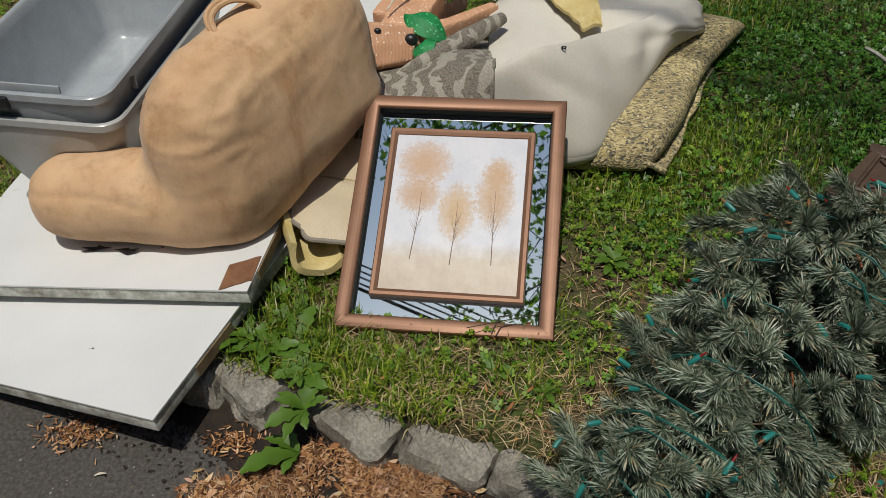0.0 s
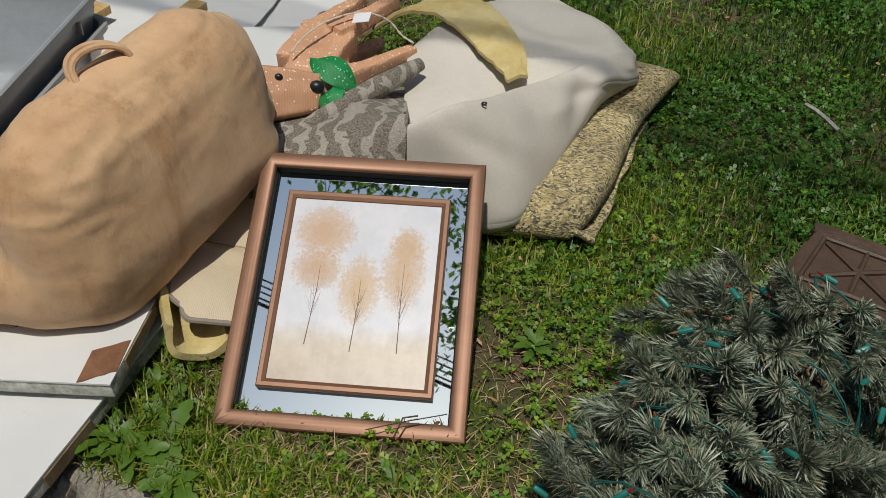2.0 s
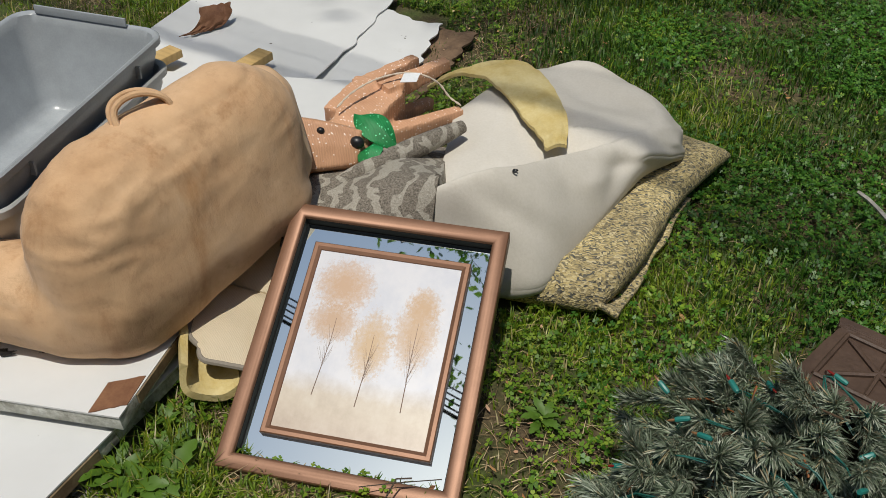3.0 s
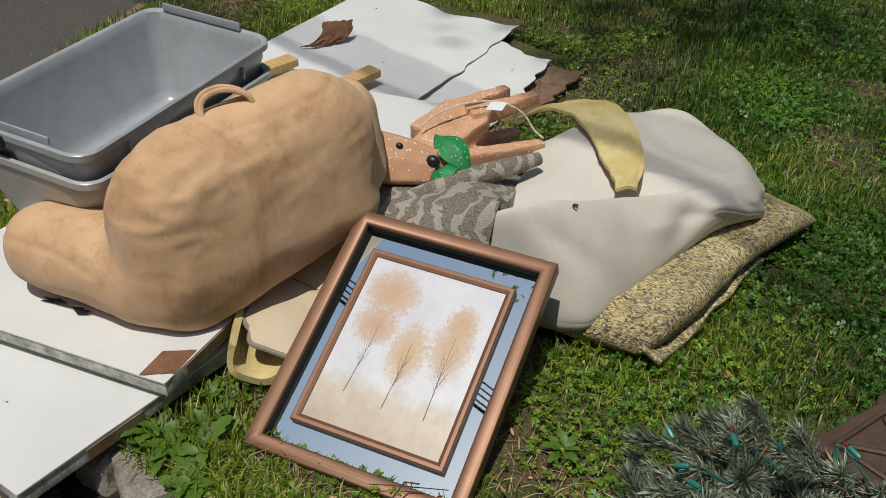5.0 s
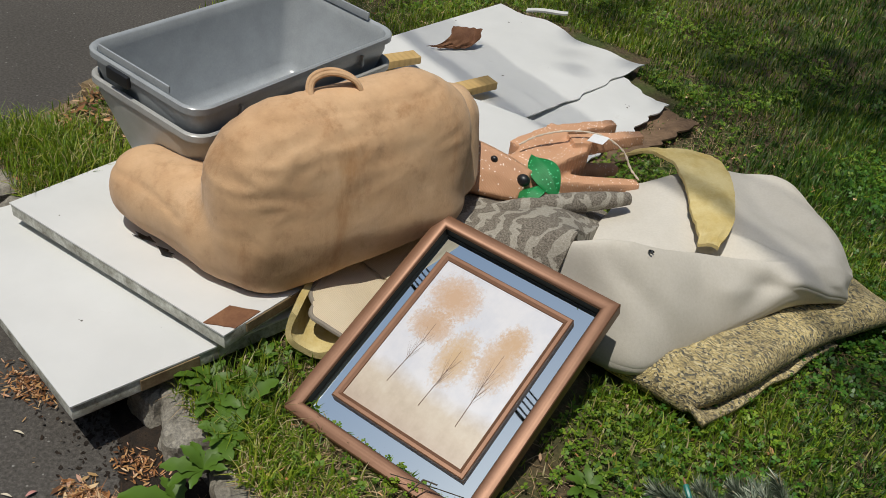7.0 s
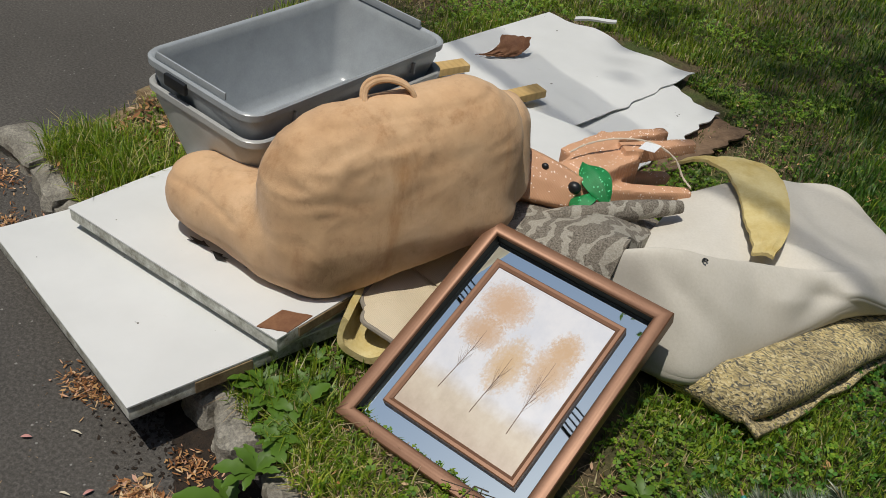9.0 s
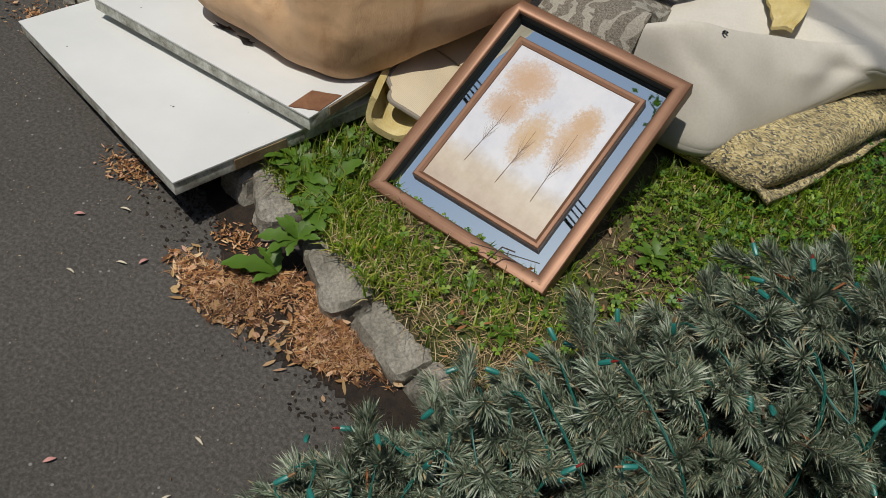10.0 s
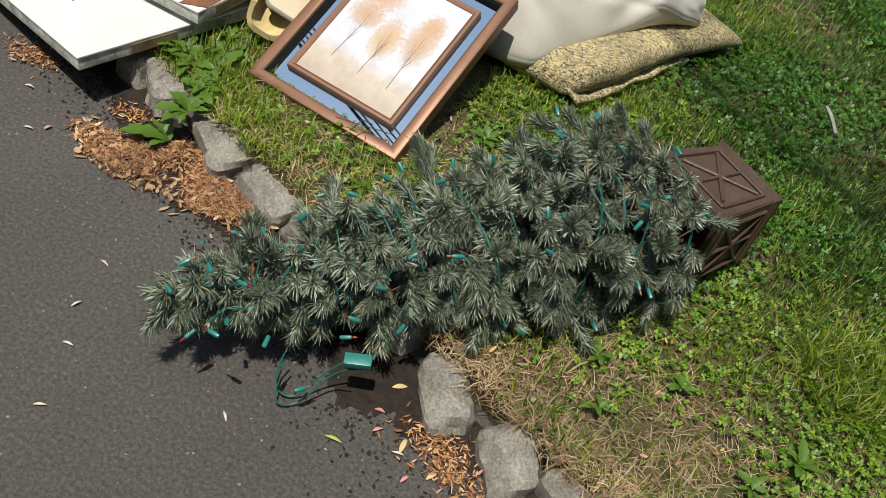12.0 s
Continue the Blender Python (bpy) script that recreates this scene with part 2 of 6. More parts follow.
def print_material():
    """Art print of four hazy autumn trees: object x across, y up, both from 0 to 1."""
    m, nt, p = nodes_of("tree_print")
    tc = nt.nodes.new("ShaderNodeTexCoord")
    sp = nt.nodes.new("ShaderNodeSeparateXYZ")
    nt.links.new(tc.outputs["UV"], sp.inputs["Vector"])
    u, v = sp.outputs[0], sp.outputs[1]
    cloud = noise_node(nt, 5.0, 6.0, 0.65, tc.outputs["UV"])
    grain = noise_node(nt, 60.0, 5.0, 0.8, tc.outputs["UV"])
    lace = noise_node(nt, 26.0, 6.0, 0.75, tc.outputs["UV"])
    sky_c = ramp(nt, cloud.outputs["Fac"], [(0.35, (0.53, 0.545, 0.60)), (0.6, (0.61, 0.61, 0.64))])
    land = ramp(nt, cloud.outputs["Fac"], [(0.3, (0.43, 0.36, 0.285)), (0.5, (0.515, 0.445, 0.36)), (0.7, (0.58, 0.53, 0.45))])
    low = ramp(nt, v, [(0.0, (0.86, 0.80, 0.78)), (0.13, (0.97, 0.95, 0.92)), (0.22, (1.0, 1.0, 1.0))])
    land_c = mix(nt, 1.0, land.outputs["Color"], low.outputs["Color"], "MULTIPLY")
    edge = math_node(nt, "ADD", v, math_node(nt, "MULTIPLY", math_node(nt, "SUBTRACT", cloud.outputs["Fac"], 0.5), 0.16))
    horizon = ramp(nt, edge, [(0.20, (0, 0, 0)), (0.31, (1, 1, 1))])
    c = mix(nt, horizon.outputs["Color"], land_c, sky_c.outputs["Color"])
    for cu, cv, ru, rv, tone in ((0.235, 0.81, 0.225, 0.165, (0.49, 0.31, 0.18)), (0.22, 0.60, 0.190, 0.130, (0.47, 0.30, 0.175)), (0.51, 0.50, 0.150, 0.205, (0.50, 0.33, 0.165)), (0.785, 0.60, 0.165, 0.22, (0.485, 0.315, 0.175)), (0.80, 0.76, 0.125, 0.115, (0.49, 0.32, 0.18))):
        du = math_node(nt, "DIVIDE", math_node(nt, "SUBTRACT", u, cu), ru)
        dv = math_node(nt, "DIVIDE", math_node(nt, "SUBTRACT", v, cv), rv)
        d = math_node(nt, "SQRT", math_node(nt, "ADD", math_node(nt, "MULTIPLY", du, du), math_node(nt, "MULTIPLY", dv, dv)))
        d = math_node(nt, "ADD", d, math_node(nt, "MULTIPLY", math_node(nt, "SUBTRACT", lace.outputs["Fac"], 0.5), 1.25))
        d = math_node(nt, "ADD", d, math_node(nt, "MULTIPLY", math_node(nt, "SUBTRACT", grain.outputs["Fac"], 0.5), 1.1))
        mask = ramp(nt, d, [(0.25, (0.92, 0.92, 0.92)), (0.70, (0.62, 0.62, 0.62)), (1.0, (0, 0, 0))])
        c = mix(nt, mask.outputs["Color"], c, tone)
    nt.links.new(c, p.inputs["Base Color"])
    p.inputs["Roughness"].default_value = 0.35
    return m


def plain(name, c, rough=0.6, metal=0.0, **more):
    m = surf(name, tuple(x * 0.88 for x in c), tuple(min(1, x * 1.1) for x in c), 14.0, 220.0, rough, metal, 0.12, 0.001)
    return m


ASPHALT, SOIL, PAINT, EDGE, STONE = asphalt_material(), soil_material(), white_paint_material(), grimy_edge_material(), stone_material()
SUEDE, PAD, RUG, PRINT = suede_material(), pad_material(), rug_material(), print_material()
RAW_WOOD = surf("raw_wood", (0.11, 0.07, 0.035), (0.27, 0.20, 0.11), 30.0, 200.0, 0.85)
BATTEN = ribbed_material("pine", (0.46, 0.30, 0.11), (0.62, 0.43, 0.19), 90.0)
HARDBOARD = surf("hardboard", (0.13, 0.052, 0.024), (0.24, 0.115, 0.055), 16.0, 150.0, 0.8)
DARKBOARD = surf("weathered_board", (0.075, 0.045, 0.026), (0.25, 0.16, 0.095), 9.0, 60.0, 0.9, 0, 0.6, 0.008)
FELT = surf("cream_felt", (0.51, 0.475, 0.405), (0.63, 0.595, 0.53), 3.0, 160.0, 0.95, 0, 0.25, 0.002)
YELLOW = surf("yellowed_foam", (0.50, 0.365, 0.11), (0.66, 0.56, 0.29), 9.0, 130.0, 0.9, 0, 0.5, 0.004, 0.25)
FLAP = ribbed_material("cream_rib", (0.545, 0.46, 0.32), (0.60, 0.51, 0.37), 620.0)
BINDING = plain("grey_binding", (0.25, 0.22, 0.18), 0.9)
TOTE = plain("grey_plastic", (0.34, 0.365, 0.385), 0.27)
TOTE_OUT = plain("silver_plastic", (0.40, 0.405, 0.395), 0.30)
BLACK = plain("black_plastic", (0.012, 0.013, 0.015), 0.4)
COPPER = surf("copper_paint", (0.182, 0.090, 0.050), (0.225, 0.116, 0.068), 20.0, 260.0, 0.46, 0.40, 0.1, 0.0008)
LIP = plain("black_lip", (0.008, 0.008, 0.008), 0.65)
LIP.node_tree.nodes["Principled BSDF"].inputs["Specular IOR Level"].default_value = 0.12
BACKING = plain("backing_board", (0.10, 0.07, 0.045), 0.9)
INK = plain("brown_ink", (0.15, 0.09, 0.06), 0.6)
DEER = glitter_material("peach_glitter", (0.54, 0.29, 0.165), (0.65, 0.37, 0.22), (0.95, 0.82, 0.72))
GREEN_GLIT = glitter_material("green_glitter", (0.004, 0.15, 0.035), (0.010, 0.26, 0.07), (0.15, 0.75, 0.35))
CORD_W = plain("white_cord", (0.60, 0.52, 0.42), 0.7)
TAG = plain("white_tag", (0.72, 0.74, 0.76), 0.6)
TEAL = plain("teal_plastic", (0.020, 0.185, 0.158), 0.4)
GREEN_WIRE = plain("green_wire", (0.012, 0.115, 0.092), 0.5)
RED_BULB = plain("red_bulb", (0.20, 0.02, 0.016), 0.15)
CLEAR_BULB = plain("amber_bulb", (0.24, 0.13, 0.06), 0.15)
URN = surf("brown_resin", (0.050, 0.030, 0.021), (0.105, 0.066, 0.046), 12.0, 120.0, 0.5, 0, 0.4, 0.003)
BARK = surf("bark", (0.045, 0.034, 0.026), (0.13, 0.10, 0.075), 14.0, 80.0, 0.95, 0, 0.8, 0.02)
WIRE = plain("black_cable", (0.012, 0.012, 0.013), 0.6)
NEEDLE = leafy("frosted_needles", [(0.0, (0.065, 0.098, 0.060)), (0.3, (0.165, 0.215, 0.145)), (0.62, (0.275, 0.335, 0.245)), (0.90, (0.47, 0.515, 0.415)), (1.0, (0.42, 0.32, 0.17))], 0.45, 0.08, 6.0)
STEM = plain("brown_stem", (0.085, 0.055, 0.030), 0.9)
BRANCH_TIP = plain("rusty_bud", (0.26, 0.095, 0.032), 0.8)
GRASS = leafy("grass_blades", [(0.0, (0.070, 0.145, 0.010)), (0.4, (0.175, 0.290, 0.018)), (0.72, (0.310, 0.415, 0.030)), (0.87, (0.45, 0.46, 0.08)), (0.93, (0.56, 0.47, 0.23)), (1.0, (0.64, 0.54, 0.32))], 0.45, 0.4, 1.6)
# deep green of its own, darkened further to hold the tree shade
LUSH_SHADED = leafy("lush_shaded_blades", [(0.0, (0.014, 0.055, 0.004)), (0.4, (0.036, 0.110, 0.007)), (0.75, (0.075, 0.175, 0.012)), (0.97, (0.13, 0.23, 0.03)), (1.0, (0.34, 0.32, 0.12))], 0.5, 0.25, 1.6)
CLOVER = leafy("clover_leaves", [(0.0, (0.070, 0.180, 0.012)), (0.5, (0.165, 0.315, 0.022)), (1.0, (0.320, 0.440, 0.045))], 0.5, 0.35, 2.5)
DEEP_CLOVER = leafy("deep_clover_leaves", [(0.0, (0.030, 0.120, 0.012)), (0.5, (0.070, 0.205, 0.020)), (1.0, (0.150, 0.310, 0.040))], 0.45, 0.35, 2.5)
STRAW = leafy("dry_straw", [(0.0, (0.19, 0.115, 0.055)), (0.5, (0.40, 0.275, 0.145)), (1.0, (0.62, 0.49, 0.31))], 0.8, 0.1)
LITTER = leafy("dry_litter", [(0.0, (0.07, 0.030, 0.013)), (0.25, (0.22, 0.088, 0.030)), (0.5, (0.43, 0.190, 0.068)), (0.72, (0.66, 0.40, 0.17)), (0.86, (0.66, 0.37, 0.25)), (1.0, (0.78, 0.58, 0.34))], 0.75, 0.15)
WINGS = leafy("winged_keys", [(0.0, (0.40, 0.22, 0.09)), (0.5, (0.62, 0.42, 0.20)), (0.8, (0.60, 0.34, 0.25)), (1.0, (0.74, 0.57, 0.34))], 0.7, 0.15)
MULCH = surf("litter_dust", (0.008, 0.006, 0.005), (0.036, 0.023, 0.014), 45.0, 220.0, 0.95, 0, 0.8, 0.006)
WEED = leafy("weed_leaves", [(0.0, (0.10, 0.215, 0.022)), (0.6, (0.19, 0.335, 0.040)), (1.0, (0.31, 0.45, 0.08))], 0.5, 0.35, 7.0)
CANOPY = leafy("tree_leaves", [(0.0, (0.05, 0.12, 0.012)), (0.6, (0.12, 0.22, 0.025)), (1.0, (0.22, 0.34, 0.05))], 0.5, 0.5)
MIRROR, _nt, _p = nodes_of("mirror_glass")
_p.inputs["Base Color"].default_value = (0.84, 0.97, 0.95, 1)
_p.inputs["Metallic"].default_value = 1.0
_p.inputs["Roughness"].default_value = 0.015


# ---- building helpers ----
def thing(name, label, category, at=None, group="", kind=""):
    ob = new(name)
    ob.empty_display_size = 0.05
    ob.matrix_basis = at if at else Matrix()
    return tagged(ob, label, category, group, kind)


def mesh_of(name, bm, mats):
    me = bpy.data.meshes.new(name)
    bm.normal_update()
    bm.to_mesh(me)
    bm.free()
    for m in mats if isinstance(mats, (list, tuple)) else [mats]:
        me.materials.append(m)
    return me


def part(name, bm, material, parent=None, label="", smooth=True, at=None, sharp=42):
    me = bm if isinstance(bm, bpy.types.Mesh) else mesh_of(name, bm, material)
    if smooth:
        me.shade_smooth()
        me.set_sharp_from_angle(angle=radians(sharp))
    ob = new(name, me)
    ob.parent = parent
    if at:
        ob.matrix_basis = at
    return tagged(ob, label)


def np_mesh(name, verts, faces, mats, mat_index=None, smooth=False):
    """A mesh from arrays; faces is an array of equal-sized polygons."""
    me = bpy.data.meshes.new(name)
    verts, faces = np.asarray(verts, np.float32), np.asarray(faces, np.int32)
    k = faces.shape[1]
    me.vertices.add(len(verts))
    me.vertices.foreach_set("co", verts.ravel())
    me.loops.add(faces.size)
    me.loops.foreach_set("vertex_index", faces.ravel())
    me.polygons.add(len(faces))
    me.polygons.foreach_set("loop_start", np.arange(0, faces.size, k, dtype=np.int32))
    for m in mats if isinstance(mats, (list, tuple)) else [mats]:
        me.materials.append(m)
    if mat_index is not None:
        me.polygons.foreach_set("material_index", np.asarray(mat_index, np.int32))
    me.update(calc_edges=True)
    me.validate()
    if smooth:
        me.shade_smooth()
    return me


def box_bm(sx, sy, sz, bevel=0.0, at=None, segs=2, bm=None):
    own = bmesh.new()
    bmesh.ops.create_cube(own, size=1.0, matrix=Matrix.Diagonal((sx, sy, sz, 1)))
    if bevel:
        bmesh.ops.bevel(own, geom=own.edges[:], offset=bevel, segments=segs, affect="EDGES", profile=0.6)
    if at:
        own.transform(at)
    if bm is None:
        return own
    return join(bm, own)


def join(bm, other, mat=None):
    me = bpy.data.meshes.new("tmp")
    if mat is not None:
        for f in other.faces:
            f.material_index = mat
    other.to_mesh(me)
    other.free()
    bm.from_mesh(me)
    bpy.data.meshes.remove(me)
    return bm


def tube_bm(points, radii, segs=8, closed=False):
    """A round sweep along points."""
    pts = [Vector(p) for p in points]
    if isinstance(radii, (int, float)):
        radii = [radii] * len(pts)
    bm = bmesh.new()
    rings = []
    side = None
    for i, p in enumerate(pts):
        d = (pts[min(i + 1, len(pts) - 1)] - pts[max(i - 1, 0)]).normalized()
        if side is None:
            side = d.orthogonal().normalized()
        side = (side - d * side.dot(d)).normalized()
        up = d.cross(side)
        rings.append([bm.verts.new(p + (side * math.cos(a) + up * math.sin(a)) * radii[i]) for a in (2 * math.pi * k / segs for k in range(segs))])
    for a, b in zip(rings, rings[1:]):
        for k in range(segs):
            bm.faces.new((a[k], a[(k + 1) % segs], b[(k + 1) % segs], b[k]))
    bm.faces.new(rings[0][::-1])
    bm.faces.new(rings[-1])
    return bm


def flowing(points, steps=6):
    """Points on a smooth curve through the given ones."""
    p = [Vector(q) for q in points]
    p = [p[0] * 2 - p[1]] + p + [p[-1] * 2 - p[-2]]
    out = []
    for a, b, c, d in zip(p, p[1:], p[2:], p[3:]):
        for k in range(steps):
            t = k / steps
            out.append(0.5 * (2 * b + (c - a) * t + (2 * a - 5 * b + 4 * c - d) * t * t + (3 * b - a - 3 * c + d) * t * t * t))
    return out + [p[-2]]


def sheet_bm(nu, nv, f, thick):
    """A bent sheet: f(u, v) gives its upper face; thick is its depth, straight down or along a vector that f may give."""
    bm = bmesh.new()
    top = [[bm.verts.new(f(i / nu, j / nv)) for j in range(nv + 1)] for i in range(nu + 1)]
    t = Vector((0, 0, -thick)) if isinstance(thick, (int, float)) else Vector(thick)
    low = [[bm.verts.new(v.co + t) for v in row] for row in top]
    for i in range(nu):
        for j in range(nv):
            bm.faces.new((top[i][j], top[i + 1][j], top[i + 1][j + 1], top[i][j + 1]))
            bm.faces.new((low[i][j], low[i][j + 1], low[i + 1][j + 1], low[i + 1][j]))
    for i in range(nu):
        bm.faces.new((top[i][0], low[i][0], low[i + 1][0], top[i + 1][0]))
        bm.faces.new((top[i + 1][nv], low[i + 1][nv], low[i][nv], top[i][nv]))
    for j in range(nv):
        bm.faces.new((top[0][j + 1], low[0][j + 1], low[0][j], top[0][j]))
        bm.faces.new((top[nu][j], low[nu][j], low[nu][j + 1], top[nu][j + 1]))
    bmesh.ops.recalc_face_normals(bm, faces=bm.faces[:])
    return bm


def skin(field, lo, hi, h):
    """The zero surface of field(x, y, z) (arrays, negative inside), as vertices and quads."""
    ax = [np.arange(a, b + h, h) for a, b in zip(lo, hi)]
    g = np.meshgrid(*ax, indexing="ij")
    d = field(*g)
    n = d.shape
    ids = -np.ones(n, int)
    total, count = np.zeros((*n, 3)), np.zeros(n)
    base = np.stack(g, -1)
    for axis in range(3):
        for o1 in (0, 1):
            for o2 in (0, 1):
                off = [0, 0, 0]
                rest = [k for k in range(3) if k != axis]
                off[rest[0]], off[rest[1]] = o1, o2
                end = list(off)
                end[axis] = 1
                cut = tuple(slice(0, n[k] - 1) for k in range(3))
                a = d[tuple(slice(off[k], n[k] - 1 + off[k]) for k in range(3))]
                b = d[tuple(slice(end[k], n[k] - 1 + end[k]) for k in range(3))]
                m = (a < 0) != (b < 0)
                t = np.where(m, a / np.where(m, a - b, 1), 0)
                p = base[tuple(slice(off[k], n[k] - 1 + off[k]) for k in range(3))].copy()
                p[..., axis] += t * h
                total[cut] += np.where(m[..., None], p, 0)
                count[cut] += m
    cells = np.argwhere(count > 0)
    ids[count > 0] = np.arange(len(cells))
    verts = total[count > 0] / count[count > 0][:, None]
    quads = []
    for axis in range(3):
        r1, r2 = [k for k in range(3) if k != axis]
        lo_s = [slice(1, n[k] - 1) for k in range(3)]
        lo_s[axis] = slice(0, n[axis] - 1)
        hi_s = list(lo_s)
        hi_s[axis] = slice(1, n[axis])
        a, b = d[tuple(lo_s)], d[tuple(hi_s)]
        where = np.argwhere((a < 0) != (b < 0)) + [s.start for s in lo_s]
        flip = (d[tuple(where.T)] < 0) != (axis == 1)
        e1, e2 = np.eye(3, dtype=int)[r1], np.eye(3, dtype=int)[r2]
        q = np.stack([ids[tuple((where - e1 * i - e2 * j).T)] for i, j in ((1, 1), (0, 1), (0, 0), (1, 0))], -1)
        q[~flip] = q[~flip][:, ::-1]
        quads.append(q)
    return verts, np.concatenate(quads)


def smin(a, b, k):
    h = np.clip(0.5 + 0.5 * (b - a) / k, 0, 1)
    return b * (1 - h) + a * h - k * h * (1 - h)


def capsule(x, y, z, a, b, ra, rb):
    a, b = np.array(a), np.array(b)
    d = b - a
    t = np.clip(((x - a[0]) * d[0] + (y - a[1]) * d[1] + (z - a[2]) * d[2]) / (d @ d), 0, 1)
    return np.sqrt((x - a[0] - t * d[0]) ** 2 + (y - a[1] - t * d[1]) ** 2 + (z - a[2] - t * d[2]) ** 2) - (ra + (rb - ra) * t)


def round_box(x, y, z, c, yaw, half, r, lean=0.0):
    ca, sa = math.cos(yaw), math.sin(yaw)
    px, py, pz = x - c[0], y - c[1], z - c[2]
    u, w = px * ca + py * sa, -px * sa + py * ca
    rise = np.clip((pz + 0.2) / 0.42, 0, 1)
    puff = np.clip(1 - (u / half[0]) ** 2, 0, 1) * np.clip(1 - ((pz + 0.03) / half[2]) ** 2, 0, 1)
    thin = half[1] - lean * rise + 0.024 * puff - 0.055 * np.clip((-pz - 0.03) / 0.18, 0, 1) ** 1.4 * (1 + 0.9 * np.clip((u + 0.1) / 0.35, 0, 1))
    big = 1.7 * r
    a, b = np.abs(u) - half[0] + big, np.abs(pz) - half[2] + big
    face = np.sqrt(np.maximum(a, 0) ** 2 + np.maximum(b, 0) ** 2) + np.minimum(np.maximum(a, b), 0) - big
    q = [face + r, np.abs(w - 0.012 * rise) - thin + r]
    out = np.sqrt(sum(np.maximum(k, 0) ** 2 for k in q))
    return out + np.minimum(np.maximum(q[0], q[1]), 0) - r


def verge_x(y):
    """The street side of the verge."""
    return -1.30 - 0.30 * (y - 0.33) if y < 1.4 else -1.62 - 0.09 * (y - 1.4)


def kerb_y(x):
    """The kerb's front line."""
    return -0.20 - 0.29 * x


def rnd(a, b):
    return random.uniform(a, b)


# ---- ground ----
def build_ground():
    bm = bmesh.new()
    bmesh.ops.create_grid(bm, x_segments=60, y_segments=60, size=70.0)
    for v in bm.verts:
        v.co.z = -0.10
    tagged(part("driveway", bm, ASPHALT, None, "", False), "dark grey worn asphalt with pale grit, strewn with petals", "driveway", kind="structure")

    xs = np.concatenate([[-1.66, -1.60, -1.5], np.arange(-1.4, 3.0, 0.05), [4, 6, 10, 20, 45, 70]])
    ts = np.concatenate([[0.0, 0.015, 0.05], np.arange(0.1, 5.4, 0.05), [6.5, 9, 14, 25, 45, 70]])

    def height(x, y, t, i):
        if i == 0 or t == 0:
            return -0.115
        if i == 1:
            return -0.07
        return 0.018 * noise.noise((x * 1.3, y * 1.3, 0)) + 0.008 * noise.noise((x * 6, y * 6, 3)) - 0.012 - (0.03 if t < 0.03 else 0)

    def spot(i, x, t):
        y = kerb_y(x) + 0.05 + t
        edge = verge_x(y)
        x = edge + (0.0, 0.03, 0.09)[i] if i < 3 else max(x, edge + 0.10 + 0.001 * i)
        return (x, y, height(x, y - 0.05, t, i))

    verts = [spot(i, x, t) for i, x in enumerate(xs) for t in ts]
    n = len(ts)
    faces = [(i * n + j, (i + 1) * n + j, (i + 1) * n + j + 1, i * n + j + 1) for i in range(len(xs) - 1) for j in range(n - 1)]
    ob = part("ground", np_mesh("ground", verts, faces, SOIL, smooth=True), None, None)
    tagged(ob, "brown soil and moss under a patchy lawn", "lawn", kind="structure")


build_ground()


def build_backdrop():
    """A far dull green ring, added out of view to block low sky light."""
    bm = bmesh.new()
    lo, hi = [], []
    for k in range(96):
        a = 2 * math.pi * k / 96
        r = 19 + 1.5 * noise.noise((math.cos(a) * 3, math.sin(a) * 3, 0))
        h = 15.5 + 3.0 * noise.noise((math.cos(a) * 4, math.sin(a) * 4, 5)) + 1.2 * noise.noise((math.cos(a) * 19, math.sin(a) * 19, 5))
        lo.append(bm.verts.new((r * math.cos(a), r * math.sin(a), -0.2)))
        hi.append(bm.verts.new((r * math.cos(a), r * math.sin(a), h)))
    for k in range(96):
        bm.faces.new((lo[k], hi[k], hi[(k + 1) % 96], lo[(k + 1) % 96]))
    sky_block = surf("sky_block_green", (0.020, 0.038, 0.010), (0.075, 0.115, 0.030), 1.5, 9.0, 0.95, 0, 0.5, 0.2)
    tagged(part("backdrop", bm, sky_block, None, "", False), "unseen dark green ring added to block low sky light", "backdrop", kind="structure")


build_backdrop()


def stone_mesh(l, d, h, seed):
    bm = bmesh.new()
    bmesh.ops.create_cube(bm, size=1.0, matrix=Matrix.Diagonal((l, d, h, 1)))
    bmesh.ops.bevel(bm, geom=bm.edges[:], offset=0.022, segments=2, affect="EDGES", profile=0.5)
    bmesh.ops.subdivide_edges(bm, edges=[e for e in bm.edges if e.calc_length() > 0.03], cuts=8, use_grid_fill=True)
    for v in bm.verts:
        q = v.co * 9 + Vector((seed * 7.3, seed * 1.7, 0))
        v.co += v.co.normalized() * (0.030 * noise.noise(q) + 0.022 * (0.35 - abs(noise.noise(q * 1.9))) + 0.009 * noise.noise(q * 4.1) + 0.005 * noise.noise(q * 11))
    return mesh_of("stone", bm, STONE)


